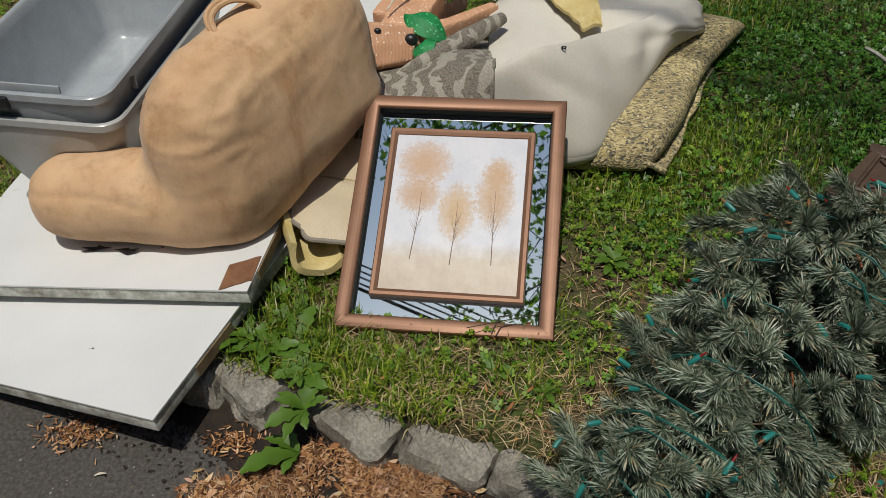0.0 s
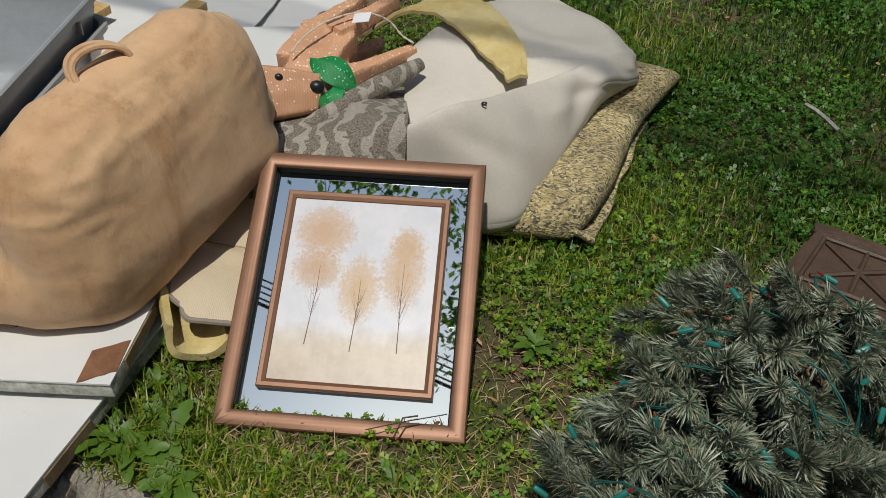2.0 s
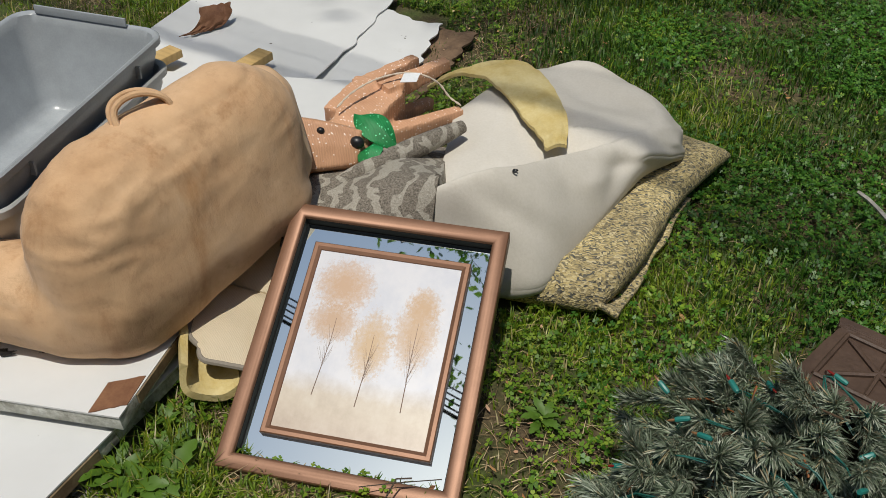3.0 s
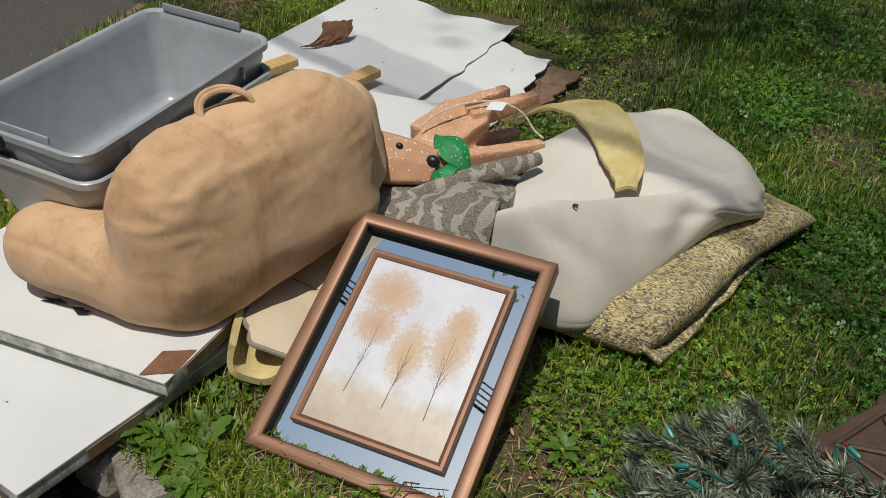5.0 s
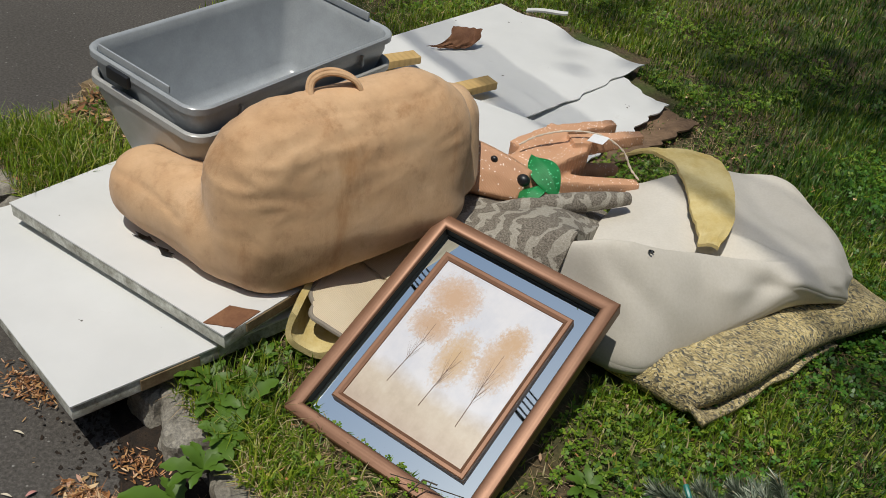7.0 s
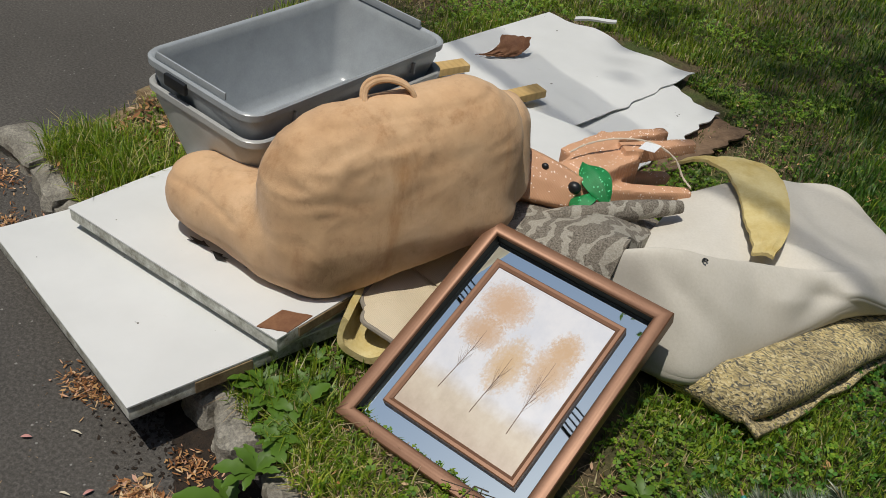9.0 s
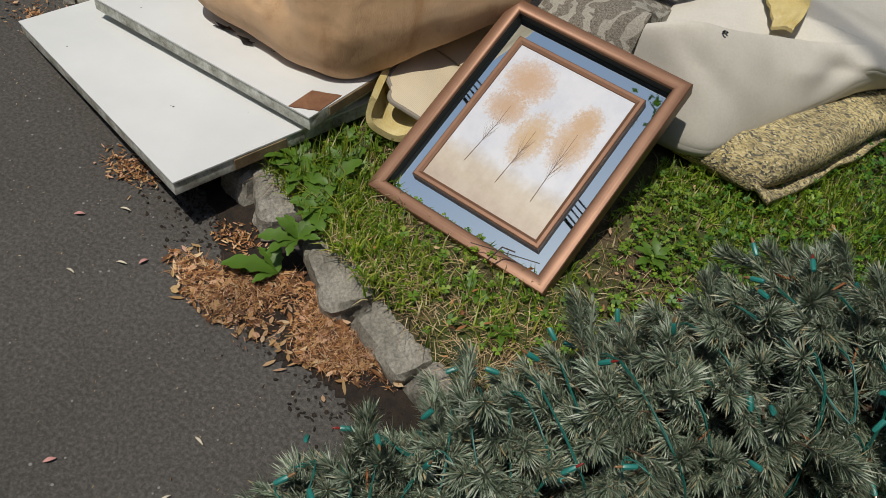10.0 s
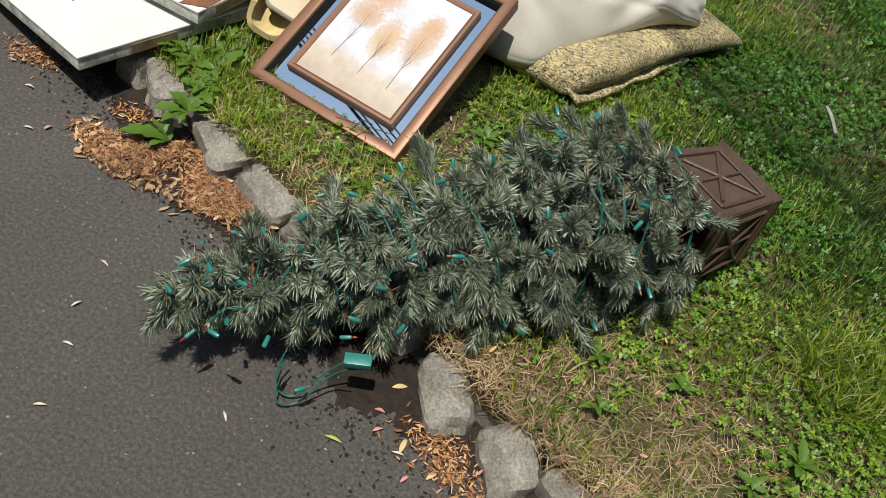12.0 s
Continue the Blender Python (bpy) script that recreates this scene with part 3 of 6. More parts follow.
def build_kerb():
    """Granite blocks; centre x along the line, length, top height, turn."""
    kerb = thing("kerb", "rough grey granite block kerb between lawn and driveway", "kerb", kind="structure")
    rows = [(-1.36, 0.20, -0.02, 8), (-1.15, 0.17, -0.03, -6), (-0.99, 0.13, -0.03, 4), (-0.80, 0.15, -0.05, 0), (-0.62, 0.16, -0.05, 3), (-0.44, 0.15, -0.05, 0), (-0.26, 0.085, -0.005, 8), (-0.145, 0.165, 0.000, -26),
            (0.075, 0.190, -0.018, -22), (0.265, 0.165, -0.030, -6), (0.415, 0.13, -0.040, -4), (0.53, 0.14, -0.045, 3), (0.69, 0.15, -0.04, 0), (0.872, 0.145, -0.035, -34), (1.045, 0.16, -0.04, -32), (1.185, 0.11, -0.05, -10), (1.30, 0.17, -0.03, 0), (1.5, 0.18, -0.03, 4), (1.72, 0.2, -0.03, -4)]
    for k, (x, l, top, turn) in enumerate(rows):
        h = 0.17
        back = 0.0 if 0.8 < x < 1.1 else 0.055
        part("stone", stone_mesh(l * 1.0, 0.10 if 0.8 < x < 1.1 else 0.12, h, k), None, kerb, at=pose(x, kerb_y(x) + back, top - 0.012 - h / 2, rnd(-5, 5), rnd(-5, 5), -16 + turn), sharp=24)
    # flat edging between the verge and the street
    for k in range(7):
        bm = box_bm(0.33, 0.06, 0.05, 0.010)
        for v in bm.verts:
            v.co += Vector((0, 1, 1)) * 0.006 * noise.noise(v.co * 20 + Vector((k, 0, 0)))
        y = 0.50 + 0.34 * k
        part("edging_strip", bm, RAW_WOOD, kerb, at=pose(verge_x(y) + 0.01, y, -0.085, 0, 6, 104 + rnd(-4, 4)))


build_kerb()


# ---- doors and boards ----
def door(name, label, corner, turn, slope, length, width, skin_right):
    """A hollow white door: its near right top corner, lying with its long edge to the left."""
    at = Matrix.Translation(corner) @ pose(0, 0, 0, 0, 0, turn) @ pose(0, 0, 0, 0, slope, 0)
    ob = thing(name, label, "door", at, group="discarded doors")
    t = 0.036

    def face(u, v):
        return Vector((-length * u, width * v, 0.0012 * noise.noise((u * 5, v * 9, 1))))

    bm = sheet_bm(14, 28, face, 0.004)
    part("door_skin", bm, PAINT, ob)
    body = box_bm(length - 0.004, width - 0.004, t - 0.004, 0.002, Matrix.Translation((-length / 2, width / 2, -t / 2 - 0.002)))
    part("door_edge", body, EDGE, ob, "grimy white door edge")
    return ob


d2 = door("white_door", "white painted hollow door with torn grimy edges, lying flat", (-0.166, 0.008, 0.102), -4.0, -5.0, 0.760, 1.35, 0)
d1 = door("white_door", "white painted door leaning over the kerb, edge chipped", (-0.278, -0.281, 0.046), -15.2, -6.0, 0.812, 0.62, 0)
part("bare_core", box_bm(0.004, 0.13, 0.026, 0.001, Matrix.Translation((0.001, 0.205, -0.019))), RAW_WOOD, d1, "exposed raw wooden core", False)
part("bare_core", box_bm(0.004, 0.36, 0.022, 0.001, Matrix.Translation((0.001, 0.24, -0.014))), RAW_WOOD, d2, "exposed raw wooden core", False)


def patch_bm():
    return sheet_bm(6, 6, lambda u, v: Vector((-0.062 * u - 0.004 * v, 0.03 + 0.075 * v - 0.03 * u + 0.003 * noise.noise((u * 9, v * 9, 4)), 0.0022)), 0.002)


part("bare_patch", patch_bm(), HARDBOARD, d2, "brown bare patch where paint tore off", False)
for cx, cy, s in ((-0.399, 0.117, 1.1), (-0.318, 0.112, 1.0)):
    bm = bmesh.new()
    for k in range(5):
        a = rnd(-0.5, 0.5) + (3.14 if k % 2 else 0)
        l, w = rnd(0.02, 0.035) * s, 0.006 * s
        c, q = Vector((cx, cy + rnd(-0.008, 0.008), 0.003)), Vector((math.cos(a), math.sin(a) * 0.6, 0))
        side = Vector((-q.y, q.x, 0)) * w
        vs = [bm.verts.new(c - side), bm.verts.new(c + q * l + Vector((0, 0, rnd(0, 0.006)))), bm.verts.new(c + side)]
        top = [bm.verts.new(v.co + Vector((0, 0, 0.0015))) for v in vs]
        bm.faces.new(top)
        bm.faces.new(vs[::-1])
        for i in range(3):
            bm.faces.new((vs[i], vs[(i + 1) % 3], top[(i + 1) % 3], top[i]))
    part("torn_hole", bm, BLACK, d2, "dark torn hole in the door skin", False)


def loose_sheet(name, label, corners, z, nu, nv, wave, thick, mat, rag=0.0, category="panel"):
    """A thin sheet between four corners (near left, near right, far right, far left)."""
    a, b, c, d = (Vector((*p, 0)) for p in corners)

    def f(u, v):
        p = a.lerp(b, u).lerp(d.lerp(c, u), v)
        r = rag * noise.noise((u * 3 + 9, v * 14, 2)) if u > 0.98 else rag * 0.5 * noise.noise((u * 12, 3, 2)) if v > 0.98 else 0.0
        p.x += r
        p.y += r * 0.5
        p.z = z + wave(u, v)
        return p

    return tagged(part(name, sheet_bm(nu, nv, f, thick), mat), label, category)


loose_sheet("door_skin_sheet", "white rippled door skin, peeled and dirty, lying on the lawn", ((-1.00, 1.00), (-0.30, 1.00), (-0.125, 2.21), (-0.80, 2.26)), 0.035, 40, 60,
            lambda u, v: 0.008 * math.sin(u * 16 + 2 * v) * v + 0.02 * max(0, u - 0.8) * 5 * (0.4 + 0.3 * math.sin(v * 7)) + 0.012 * max(0, v - 0.85) * 6 * math.sin(u * 6), 0.004, PAINT, 0.02)
loose_sheet("white_panel", "white torn door skin with splintered brown end", ((-0.42, 1.15), (0.015, 1.20), (0.075, 1.96), (-0.30, 2.13)), 0.022, 30, 70,
            lambda u, v: 0.005 * math.sin(u * 11 + v * 3) + 0.010 * max(0, u - 0.85) * 6, 0.005, PAINT, 0.022)
loose_sheet("weathered_board", "dark weathered backing board under torn panel", ((-0.30, 1.15), (0.06, 1.28), (0.205, 1.93), (-0.05, 2.02)), 0.012, 24, 60,
            lambda u, v: 0.012 * noise.noise((u * 4, v * 5, 7)) + 0.015 * max(0, u - 0.8) * 4, 0.007, DARKBOARD, 0.025)
loose_sheet("thin_strip", "narrow white splintered strip on the grass", ((-0.70, 2.30), (-0.57, 2.43), (-0.58, 2.46), (-0.71, 2.33)), 0.035, 10, 3, lambda u, v: 0.004 * math.sin(u * 5), 0.008, PAINT, 0.005, "strip")


def build_curl():
    def f(u, v):
        a = 2.2 * u
        p = Vector((-0.765 + 0.050 * math.sin(a) + 0.085 * v, 1.655 + 0.10 * u + 0.07 * v + 0.02 * noise.noise((u * 5, v * 8, 3)), 0.042 + 0.04 * (1 - math.cos(a))))
        return p
    tagged(part("torn_veneer", sheet_bm(12, 12, f, 0.003), HARDBOARD), "brown curled scrap of torn veneer on white sheet", "veneer scrap")


build_curl()


def batten(ex, ey, ez, turn, l, dip):
    bm = box_bm(l, 0.055, 0.028, 0.003, Matrix.Translation((-l / 2, 0, 0)))
    for v in bm.verts:
        v.co.z += 0.002 * noise.noise(v.co * 30)
    tagged(part("wooden_batten", bm, BATTEN, at=pose(ex, ey, ez, 0, dip, turn)), "yellow pine batten, broken end, on white sheet", "batten", group="battens")


batten(-0.410, 1.515, 0.080, 70, 0.55, -1)
batten(-0.690, 1.475, 0.080, 66, 0.45, -1)


# ---- plastic totes ----
def tote_shell(lx, ly, h, taper, r, rim, mat_rim=None):
    """An open box with rounded corners, sloping walls, a rolled rim and an inner wall."""
    bm = bmesh.new()

    def ring(sx, sy, z, rad):
        vs = []
        for cx, cy, a0 in ((1, 1, 0), (-1, 1, 90), (-1, -1, 180), (1, -1, 270)):
            for k in range(7):
                a = radians(a0 + 15 * k)
                vs.append(bm.verts.new((cx * (sx - rad) + rad * math.cos(a), cy * (sy - rad) + rad * math.sin(a), z)))
        return vs

    a, b = lx / 2, ly / 2
    loops = [ring(a - taper, b - taper, 0, r * 0.8), ring(a - rim, b - rim, h - 0.045, r), ring(a - rim, b - rim, h - 0.021, r), ring(a, b, h - 0.019, r + rim * 0.5), ring(a, b, h - 0.004, r + rim * 0.5), ring(a - 0.004, b - 0.004, h, r + rim * 0.4),
             ring(a - rim * 0.6, b - rim * 0.6, h, r), ring(a - rim - 0.002, b - rim - 0.002, h - 0.006, r), ring(a - rim - 0.006, b - rim - 0.006, h - 0.03, r), ring(a - taper + 0.002, b - taper + 0.002, 0.040, r * 0.9), ring(a - taper - 0.006, b - taper - 0.006, 0.020, r * 0.9), ring(a - taper - 0.018, b - taper - 0.018, 0.010, r * 0.8), ring(a - taper - 0.035, b - taper - 0.035, 0.006, r * 0.6)]
    for p, q in zip(loops, loops[1:]):
        for k in range(len(p)):
            bm.faces.new((p[k], p[(k + 1) % len(p)], q[(k + 1) % len(p)], q[k]))
    bm.faces.new(loops[0][::-1])
    bm.faces.new(loops[-1])
    return bm


def tote(name, label, at, lx, ly, h, mat, latches):
    ob = thing(name, label, "storage tote", at, group="nested totes")
    part("body", tote_shell(lx, ly, h, 0.062 if latches else 0.095, 0.045, 0.012), mat, ob)
    for sx in (-1, 1):
        for_x = sx * (lx / 2 + 0.004)
        if latches:
            part("latch", box_bm(0.013, 0.075, 0.030, 0.005, Matrix.Translation((for_x, 0.055, h - 0.024))), BLACK, ob, "black clip latch")
    for k in (-1, 1):
        part("rim_rib", box_bm(0.006, 0.02, 0.03, 0.001, Matrix.Translation((k * lx * 0.3, -ly / 2 + 0.012, h - 0.045))), mat, ob)
    if latches:
        part("raised_lip", box_bm(0.005, ly * 0.62, 0.022, 0.002, Matrix.Translation((lx / 2 - 0.014, ly * 0.06, h + 0.009))), mat, ob)
        part("raised_lip", box_bm(0.005, ly * 0.62, 0.018, 0.002, Matrix.Translation((-lx / 2 + 0.014, ly * 0.06, h + 0.007))), mat, ob)
    return ob


TOTE_TURN = 86.0
outer = tote("storage_tote", "pale grey plastic storage tote holding another tote", pose(-0.640, 0.582, 0.045, 1.5, 0, TOTE_TURN), 0.685, 0.40, 0.305, TOTE_OUT, False)
inner = tote("storage_tote", "empty grey plastic tote with black clip latches", pose(-0.642, 0.590, 0.180, 1.5, -1.0, TOTE_TURN), 0.690, 0.395, 0.240, TOTE, True)


# ---- backrest cushion ----
def build_cushion():
    yaw = math.atan2(0.87, 0.5)

    def field(x, y, z):
        along = (x + 0.175) * math.cos(yaw) + (y - 0.395) * math.sin(yaw)
        rise = 0.86 + 0.14 * np.clip((along + 0.28) / 0.42, 0, 1)
        zz = 0.07 + (z - 0.07) / rise
        body = round_box(x, y, zz, (-0.180, 0.386, 0.291), yaw, (0.296, 0.142, 0.258), 0.098, 0.046)
        arm = capsule(x, y, z, (-0.34, 0.218, 0.172), (-0.604, 0.226, 0.168), 0.112, 0.094)
        far = capsule(x, y, z, (-0.045, 0.63, 0.19), (-0.110, 0.665, 0.38), 0.080, 0.085)
        d = smin(body, arm, 0.028)
        d = smin(d, far, 0.010)
        sole = 0.074 + 0.29 * np.clip(along + 0.22, 0, 1) + 0.06 * np.clip(x + 0.6, 0, 0.3)
        return -smin(-d, z - sole, 0.022)

    v, q = skin(field, (-0.72, 0.0, 0.0), (0.2, 0.9, 0.62), 0.009)
    out = []
    for p in v:
        p = Vector(p)
        n = 0.010 * noise.noise(p * 5) + 0.004 * noise.noise(p * 13)
        along = (p.x + 0.175) * 0.5 + (p.y - 0.395) * 0.866
        top = math.exp(-((p.z - 0.46) / 0.08) ** 2)
        sag = Vector((along * 4 + p.z * 2, p.z * 5 - along * 2, p.y * 3))
        ear = math.exp(-((along + 0.24) / 0.13) ** 2 - ((p.z - 0.40) / 0.13) ** 2)
        pleat = 0.3 - abs(noise.noise((along * 9 + p.z * 12, p.z * 26 - along * 10, p.y * 6)))
        fold = 0.006 * (abs(noise.noise(sag)) - 0.2) + 0.0080 * pleat * (0.8 * top + 0.9 * ear + 0.1) + 0.0035 * top * noise.noise((along * 34, p.z * 9, 4))
        near_joint = math.exp(-(((along + 0.25) / 0.05) ** 2)) * math.exp(-((p.z - 0.24) / 0.11) ** 2)
        arm_fold = 0.0005 * near_joint * math.sin(p.z * 190 + along * 120 + 5 * noise.noise(p * 9))
        seam = -0.004 * math.exp(-((p.z - 0.205 - 0.02 * math.sin(p.x * 9)) / 0.006) ** 2) if p.x < -0.40 else -0.003 * math.exp(-((p.z - 0.505 - 0.13 * along) / 0.005) ** 2)
        n += seam
        c = Vector((-0.19, 0.37, 0.3)) if p.x > -0.36 else Vector((p.x, 0.215, 0.17))
        out.append(p + (p - c).normalized() * (n + fold + arm_fold))
    ob = thing("backrest_cushion", "tan suede backrest cushion with arm and carrying loop, stained", "cushion")
    me = np_mesh("body", out, q, SUEDE, smooth=True)
    part("body", me, None, ob)
    loop = [(-0.236, 0.330, 0.495), (-0.252, 0.338, 0.512), (-0.258, 0.350, 0.530), (-0.250, 0.366, 0.543), (-0.230, 0.384, 0.550), (-0.205, 0.398, 0.547), (-0.184, 0.406, 0.536), (-0.172, 0.408, 0.515)]
    for dx in (0.0, 0.013):
        bm = tube_bm(flowing([(x + dx, y - dx * 0.6, z) for x, y, z in loop]), 0.0062, 8)
        part("carrying_loop", bm, SUEDE, ob, "tan cloth carrying loop")


build_cushion()


# ---- framed print on a mirror ----
def frame_ring(w, h, bar, profile):
    """A mitred moulding: profile is (inset, height) from the outer back edge to the inner lip."""
    bm = bmesh.new()
    loops = []
    for s, z in profile:
        loops.append([bm.verts.new(c) for c in ((s, s, z), (w - s, s, z), (w - s, h - s, z), (s, h - s, z))])
    for p, q in zip(loops, loops[1:]):
        for k in range(4):
            bm.faces.new((p[k], p[(k + 1) % 4], q[(k + 1) % 4], q[k]))
    bmesh.ops.recalc_face_normals(bm, faces=bm.faces[:])
    return bm


def build_picture():
    at = Matrix.Translation((0.0, 0.0, 0.020)) @ pose(0, 0, 0, 0, 0, -2.0) @ pose(0, 0, 0, 25.2, 0, 0)
    ob = thing("framed_mirror_print", "copper framed mirror with raised autumn tree print, leaning on rugs", "framed picture", at)
    w, h = 0.453, 0.560
    part("outer_frame", frame_ring(w, h, 0.036, [(0.004, -0.046), (0.0, -0.042), (0.0, -0.004), (0.002, -0.0015), (0.006, 0.0), (0.012, 0.0008), (0.019, 0.0004), (0.025, -0.0012), (0.0292, -0.004), (0.031, -0.009)]), COPPER, ob, "brushed copper moulding", sharp=30)
    part("inner_lip", frame_ring(w, h, 0.04, [(0.0306, -0.0085), (0.0316, -0.0095), (0.0326, -0.0275), (0.0340, -0.028), (0.0340, -0.031)]), LIP, ob, "black inner lip", False)
    part("mirror", box_bm(w - 0.06, h - 0.06, 0.004, 0.0, Matrix.Translation((w / 2, h / 2, -0.0315))), MIRROR, ob, "mirror reflecting sky, wires and leaves", False)
    part("backing", box_bm(w - 0.01, h - 0.01, 0.003, 0.0, Matrix.Translation((w / 2, h / 2, -0.0435))), BACKING, ob, "", False)
    x0, y0, w2, h2, lift = 0.063, 0.078, 0.325, 0.405, -0.013
    shift = Matrix.Translation((x0, y0, lift))
    bm = frame_ring(w2, h2, 0.016, [(0.001, -0.0165), (0.0, -0.0155), (0.0, -0.002), (0.002, 0.0), (0.009, 0.0), (0.0155, -0.003), (0.0165, -0.005)])
    part("inner_frame", bm, COPPER, ob, "narrow copper moulding", False, at=shift)
    bm = box_bm(w2 - 0.004, h2 - 0.004, 0.0040, 0.0, Matrix.Translation((w2 / 2, h2 / 2, -0.0150)))
    part("spacer", bm, LIP, ob, "", False, at=shift)
    iw, ih = w2 - 0.032, h2 - 0.032
    me = bpy.data.meshes.new("print")
    bm = bmesh.new()
    uv = bm.loops.layers.uv.new("uv")
    vs = [bm.verts.new((x, y, 0)) for x, y in ((0, 0), (iw, 0), (iw, ih), (0, ih))]
    f = bm.faces.new(vs)
    for l, c in zip(f.loops, ((0, 0), (1, 0), (1, 1), (0, 1))):
        l[uv].uv = c
    res = bmesh.ops.extrude_face_region(bm, geom=[f])
    for v in res["geom"]:
        if isinstance(v, bmesh.types.BMVert):
            v.co.z -= 0.003
    bmesh.ops.recalc_face_normals(bm, faces=bm.faces[:])
    base = Matrix.Translation((x0 + 0.016, y0 + 0.016, lift - 0.0055))
    art = part("print", bm, PRINT, ob, "print of four hazy orange trees on pale sky", False, at=base)
    for bu, bv, tu, tv, spread, up in ((0.205, 0.19, 0.235, 0.50, 0.10, 0.12), (0.50, 0.165, 0.515, 0.42, 0.08, 0.14), (0.800, 0.175, 0.79, 0.48, 0.10, 0.18)):
        bm = tube_bm([(bu * iw, bv * ih, 0.0004), ((bu * 0.5 + tu * 0.5) * iw, (bv + tv) / 2 * ih, 0.0004), (tu * iw, tv * ih, 0.0004), (tu * iw, (tv + up) * ih, 0.0003)], [0.0010, 0.0008, 0.0006, 0.0003], 5)
        rr = random.Random(int(bu * 100))
        for k in range(14):
            s = rr.uniform(0.45, 1.0)
            px, py = (bu + (tu - bu) * s) * iw, (bv + (tv - bv) * s) * ih
            side = rr.choice((-1, 1)) * rr.uniform(0.3, 1.0)
            join(bm, tube_bm([(px, py, 0.0003), (px + side * spread * iw * 0.45, py + up * ih * 0.45, 0.0003), (px + side * spread * iw * 0.7, py + up * ih * 0.8, 0.0002)], [0.0003, 0.0002, 0.0001], 4))
        part("ink_trunk", bm, INK, art, "thin dark painted trunk and twigs")


build_picture()


# ---- rugs, felt and foam pad ----
def spline(pts, t):
    """A point on a smooth curve through pts, t from 0 to 1."""
    n = len(pts) - 1
    k = min(n - 1, max(0, int(t * n)))
    f = t * n - k
    a, b, c, d = (Vector(pts[min(n, max(0, i))]) for i in (k - 1, k, k + 1, k + 2))
    return 0.5 * (2 * b + (c - a) * f + (2 * a - 5 * b + 4 * c - d) * f * f + (3 * b - a - 3 * c + d) * f ** 3)


def bell(x, w):
    return math.exp(-(x / w) ** 2)


def build_felt():
    """A heavy sheet: hem on the pad, a high front fold, a trough behind it and a rounded far lobe."""
    under = [(0.31, 0.57, 0.02), (0.50, 0.58, 0.03), (0.58, 0.69, 0.05), (0.64, 0.83, 0.07), (0.70, 1.01, 0.06), (0.76, 1.10, 0.06), (0.79, 1.14, 0.06)]
    hem = [(0.31, 0.545, 0.06), (0.515, 0.535, 0.080), (0.594, 0.640, 0.100), (0.668, 0.795, 0.116), (0.752, 0.978, 0.120), (0.828, 1.062, 0.124), (0.858, 1.12, 0.10)]
    bulge = [(0.280, 0.565, 0.17), (0.430, 0.570, 0.215), (0.535, 0.645, 0.215), (0.625, 0.795, 0.195), (0.738, 0.945, 0.184), (0.826, 1.055, 0.165), (0.855, 1.13, 0.13)]
    crest = [(0.260, 0.590, 0.245), (0.360, 0.603, 0.308), (0.452, 0.668, 0.300), (0.562, 0.825, 0.250), (0.685, 0.950, 0.222), (0.800, 1.070, 0.200), (0.850, 1.14, 0.16)]
    lee = [(0.270, 0.65, 0.17), (0.385, 0.690, 0.205), (0.470, 0.745, 0.205), (0.575, 0.880, 0.195), (0.685, 1.000, 0.212), (0.795, 1.105, 0.206), (0.846, 1.155, 0.16)]
    trough = [(0.270, 0.86, 0.175), (0.370, 0.93, 0.200), (0.450, 0.99, 0.200), (0.560, 1.07, 0.205), (0.680, 1.12, 0.213), (0.790, 1.155, 0.210), (0.842, 1.17, 0.16)]
    rim = [(0.255, 1.12, 0.165), (0.345, 1.24, 0.190), (0.440, 1.325, 0.205), (0.555, 1.385, 0.205), (0.675, 1.335, 0.205), (0.785, 1.235, 0.195), (0.838, 1.185, 0.14)]
    back = [(0.235, 1.19, 0.03), (0.335, 1.37, 0.05), (0.44, 1.44, 0.06), (0.565, 1.495, 0.06), (0.70, 1.43, 0.06), (0.815, 1.255, 0.06), (0.85, 1.19, 0.05)]
    rows = [under, hem, bulge, crest, lee, trough, rim, back]
    pole = Vector((0.84, 1.02, 0))

    def f(u, v):
        p = spline([spline(r, u) for r in rows], v)
        lobe = min(1.0, max(0.0, (v - 0.52) / 0.14)) * min(1.0, max(0.0, (0.98 - v) / 0.12))
        d = p - pole
        turn, far = math.atan2(d.y, d.x), min(1.0, d.to_2d().length / 0.25)
        p.z += 0.013 * lobe * far ** 2 * min(1.0, max(0.0, (u - 0.30) / 0.2)) * math.sin(turn * 9.5 + 1.5 * noise.noise((p.x * 4, p.y * 4, 1)))
        face = bell(v - 0.29, 0.11)
        dent = bell(u - 0.60 - 0.5 * (v - 0.28), 0.05) * bell(v - 0.28, 0.085) - 0.5 * bell(u - 0.50, 0.05) * bell(v - 0.29, 0.08) - 0.25 * bell(u - 0.68 - 0.5 * (v - 0.3), 0.04) * bell(v - 0.31, 0.09)
        p += Vector((-0.6, 0.6, -0.55)) * 0.020 * dent
        p += Vector((0.6, -0.6, 0.4)) * 0.004 * face * math.sin(u * 34 + 8 * v + 3 * noise.noise((u * 5, v * 7, 2)))
        p.z += 0.006 * noise.noise((p.x * 9, p.y * 9, 5)) + 0.0022 * noise.noise((p.x * 30, p.y * 30, 8))
        return p

    ob = thing("felt_underlay", "cream felt underlay heaped in folds with a yellowed edge", "underlay")
    part("folded_felt", sheet_bm(110, 120, f, 0.010), FELT, ob, sharp=75)

    left = [(0.150, 1.275, 0.135), (0.235, 1.235, 0.205), (0.320, 1.200, 0.222), (0.395, 1.100, 0.226), (0.440, 1.010, 0.226), (0.487, 0.930, 0.224), (0.516, 0.868, 0.224)]
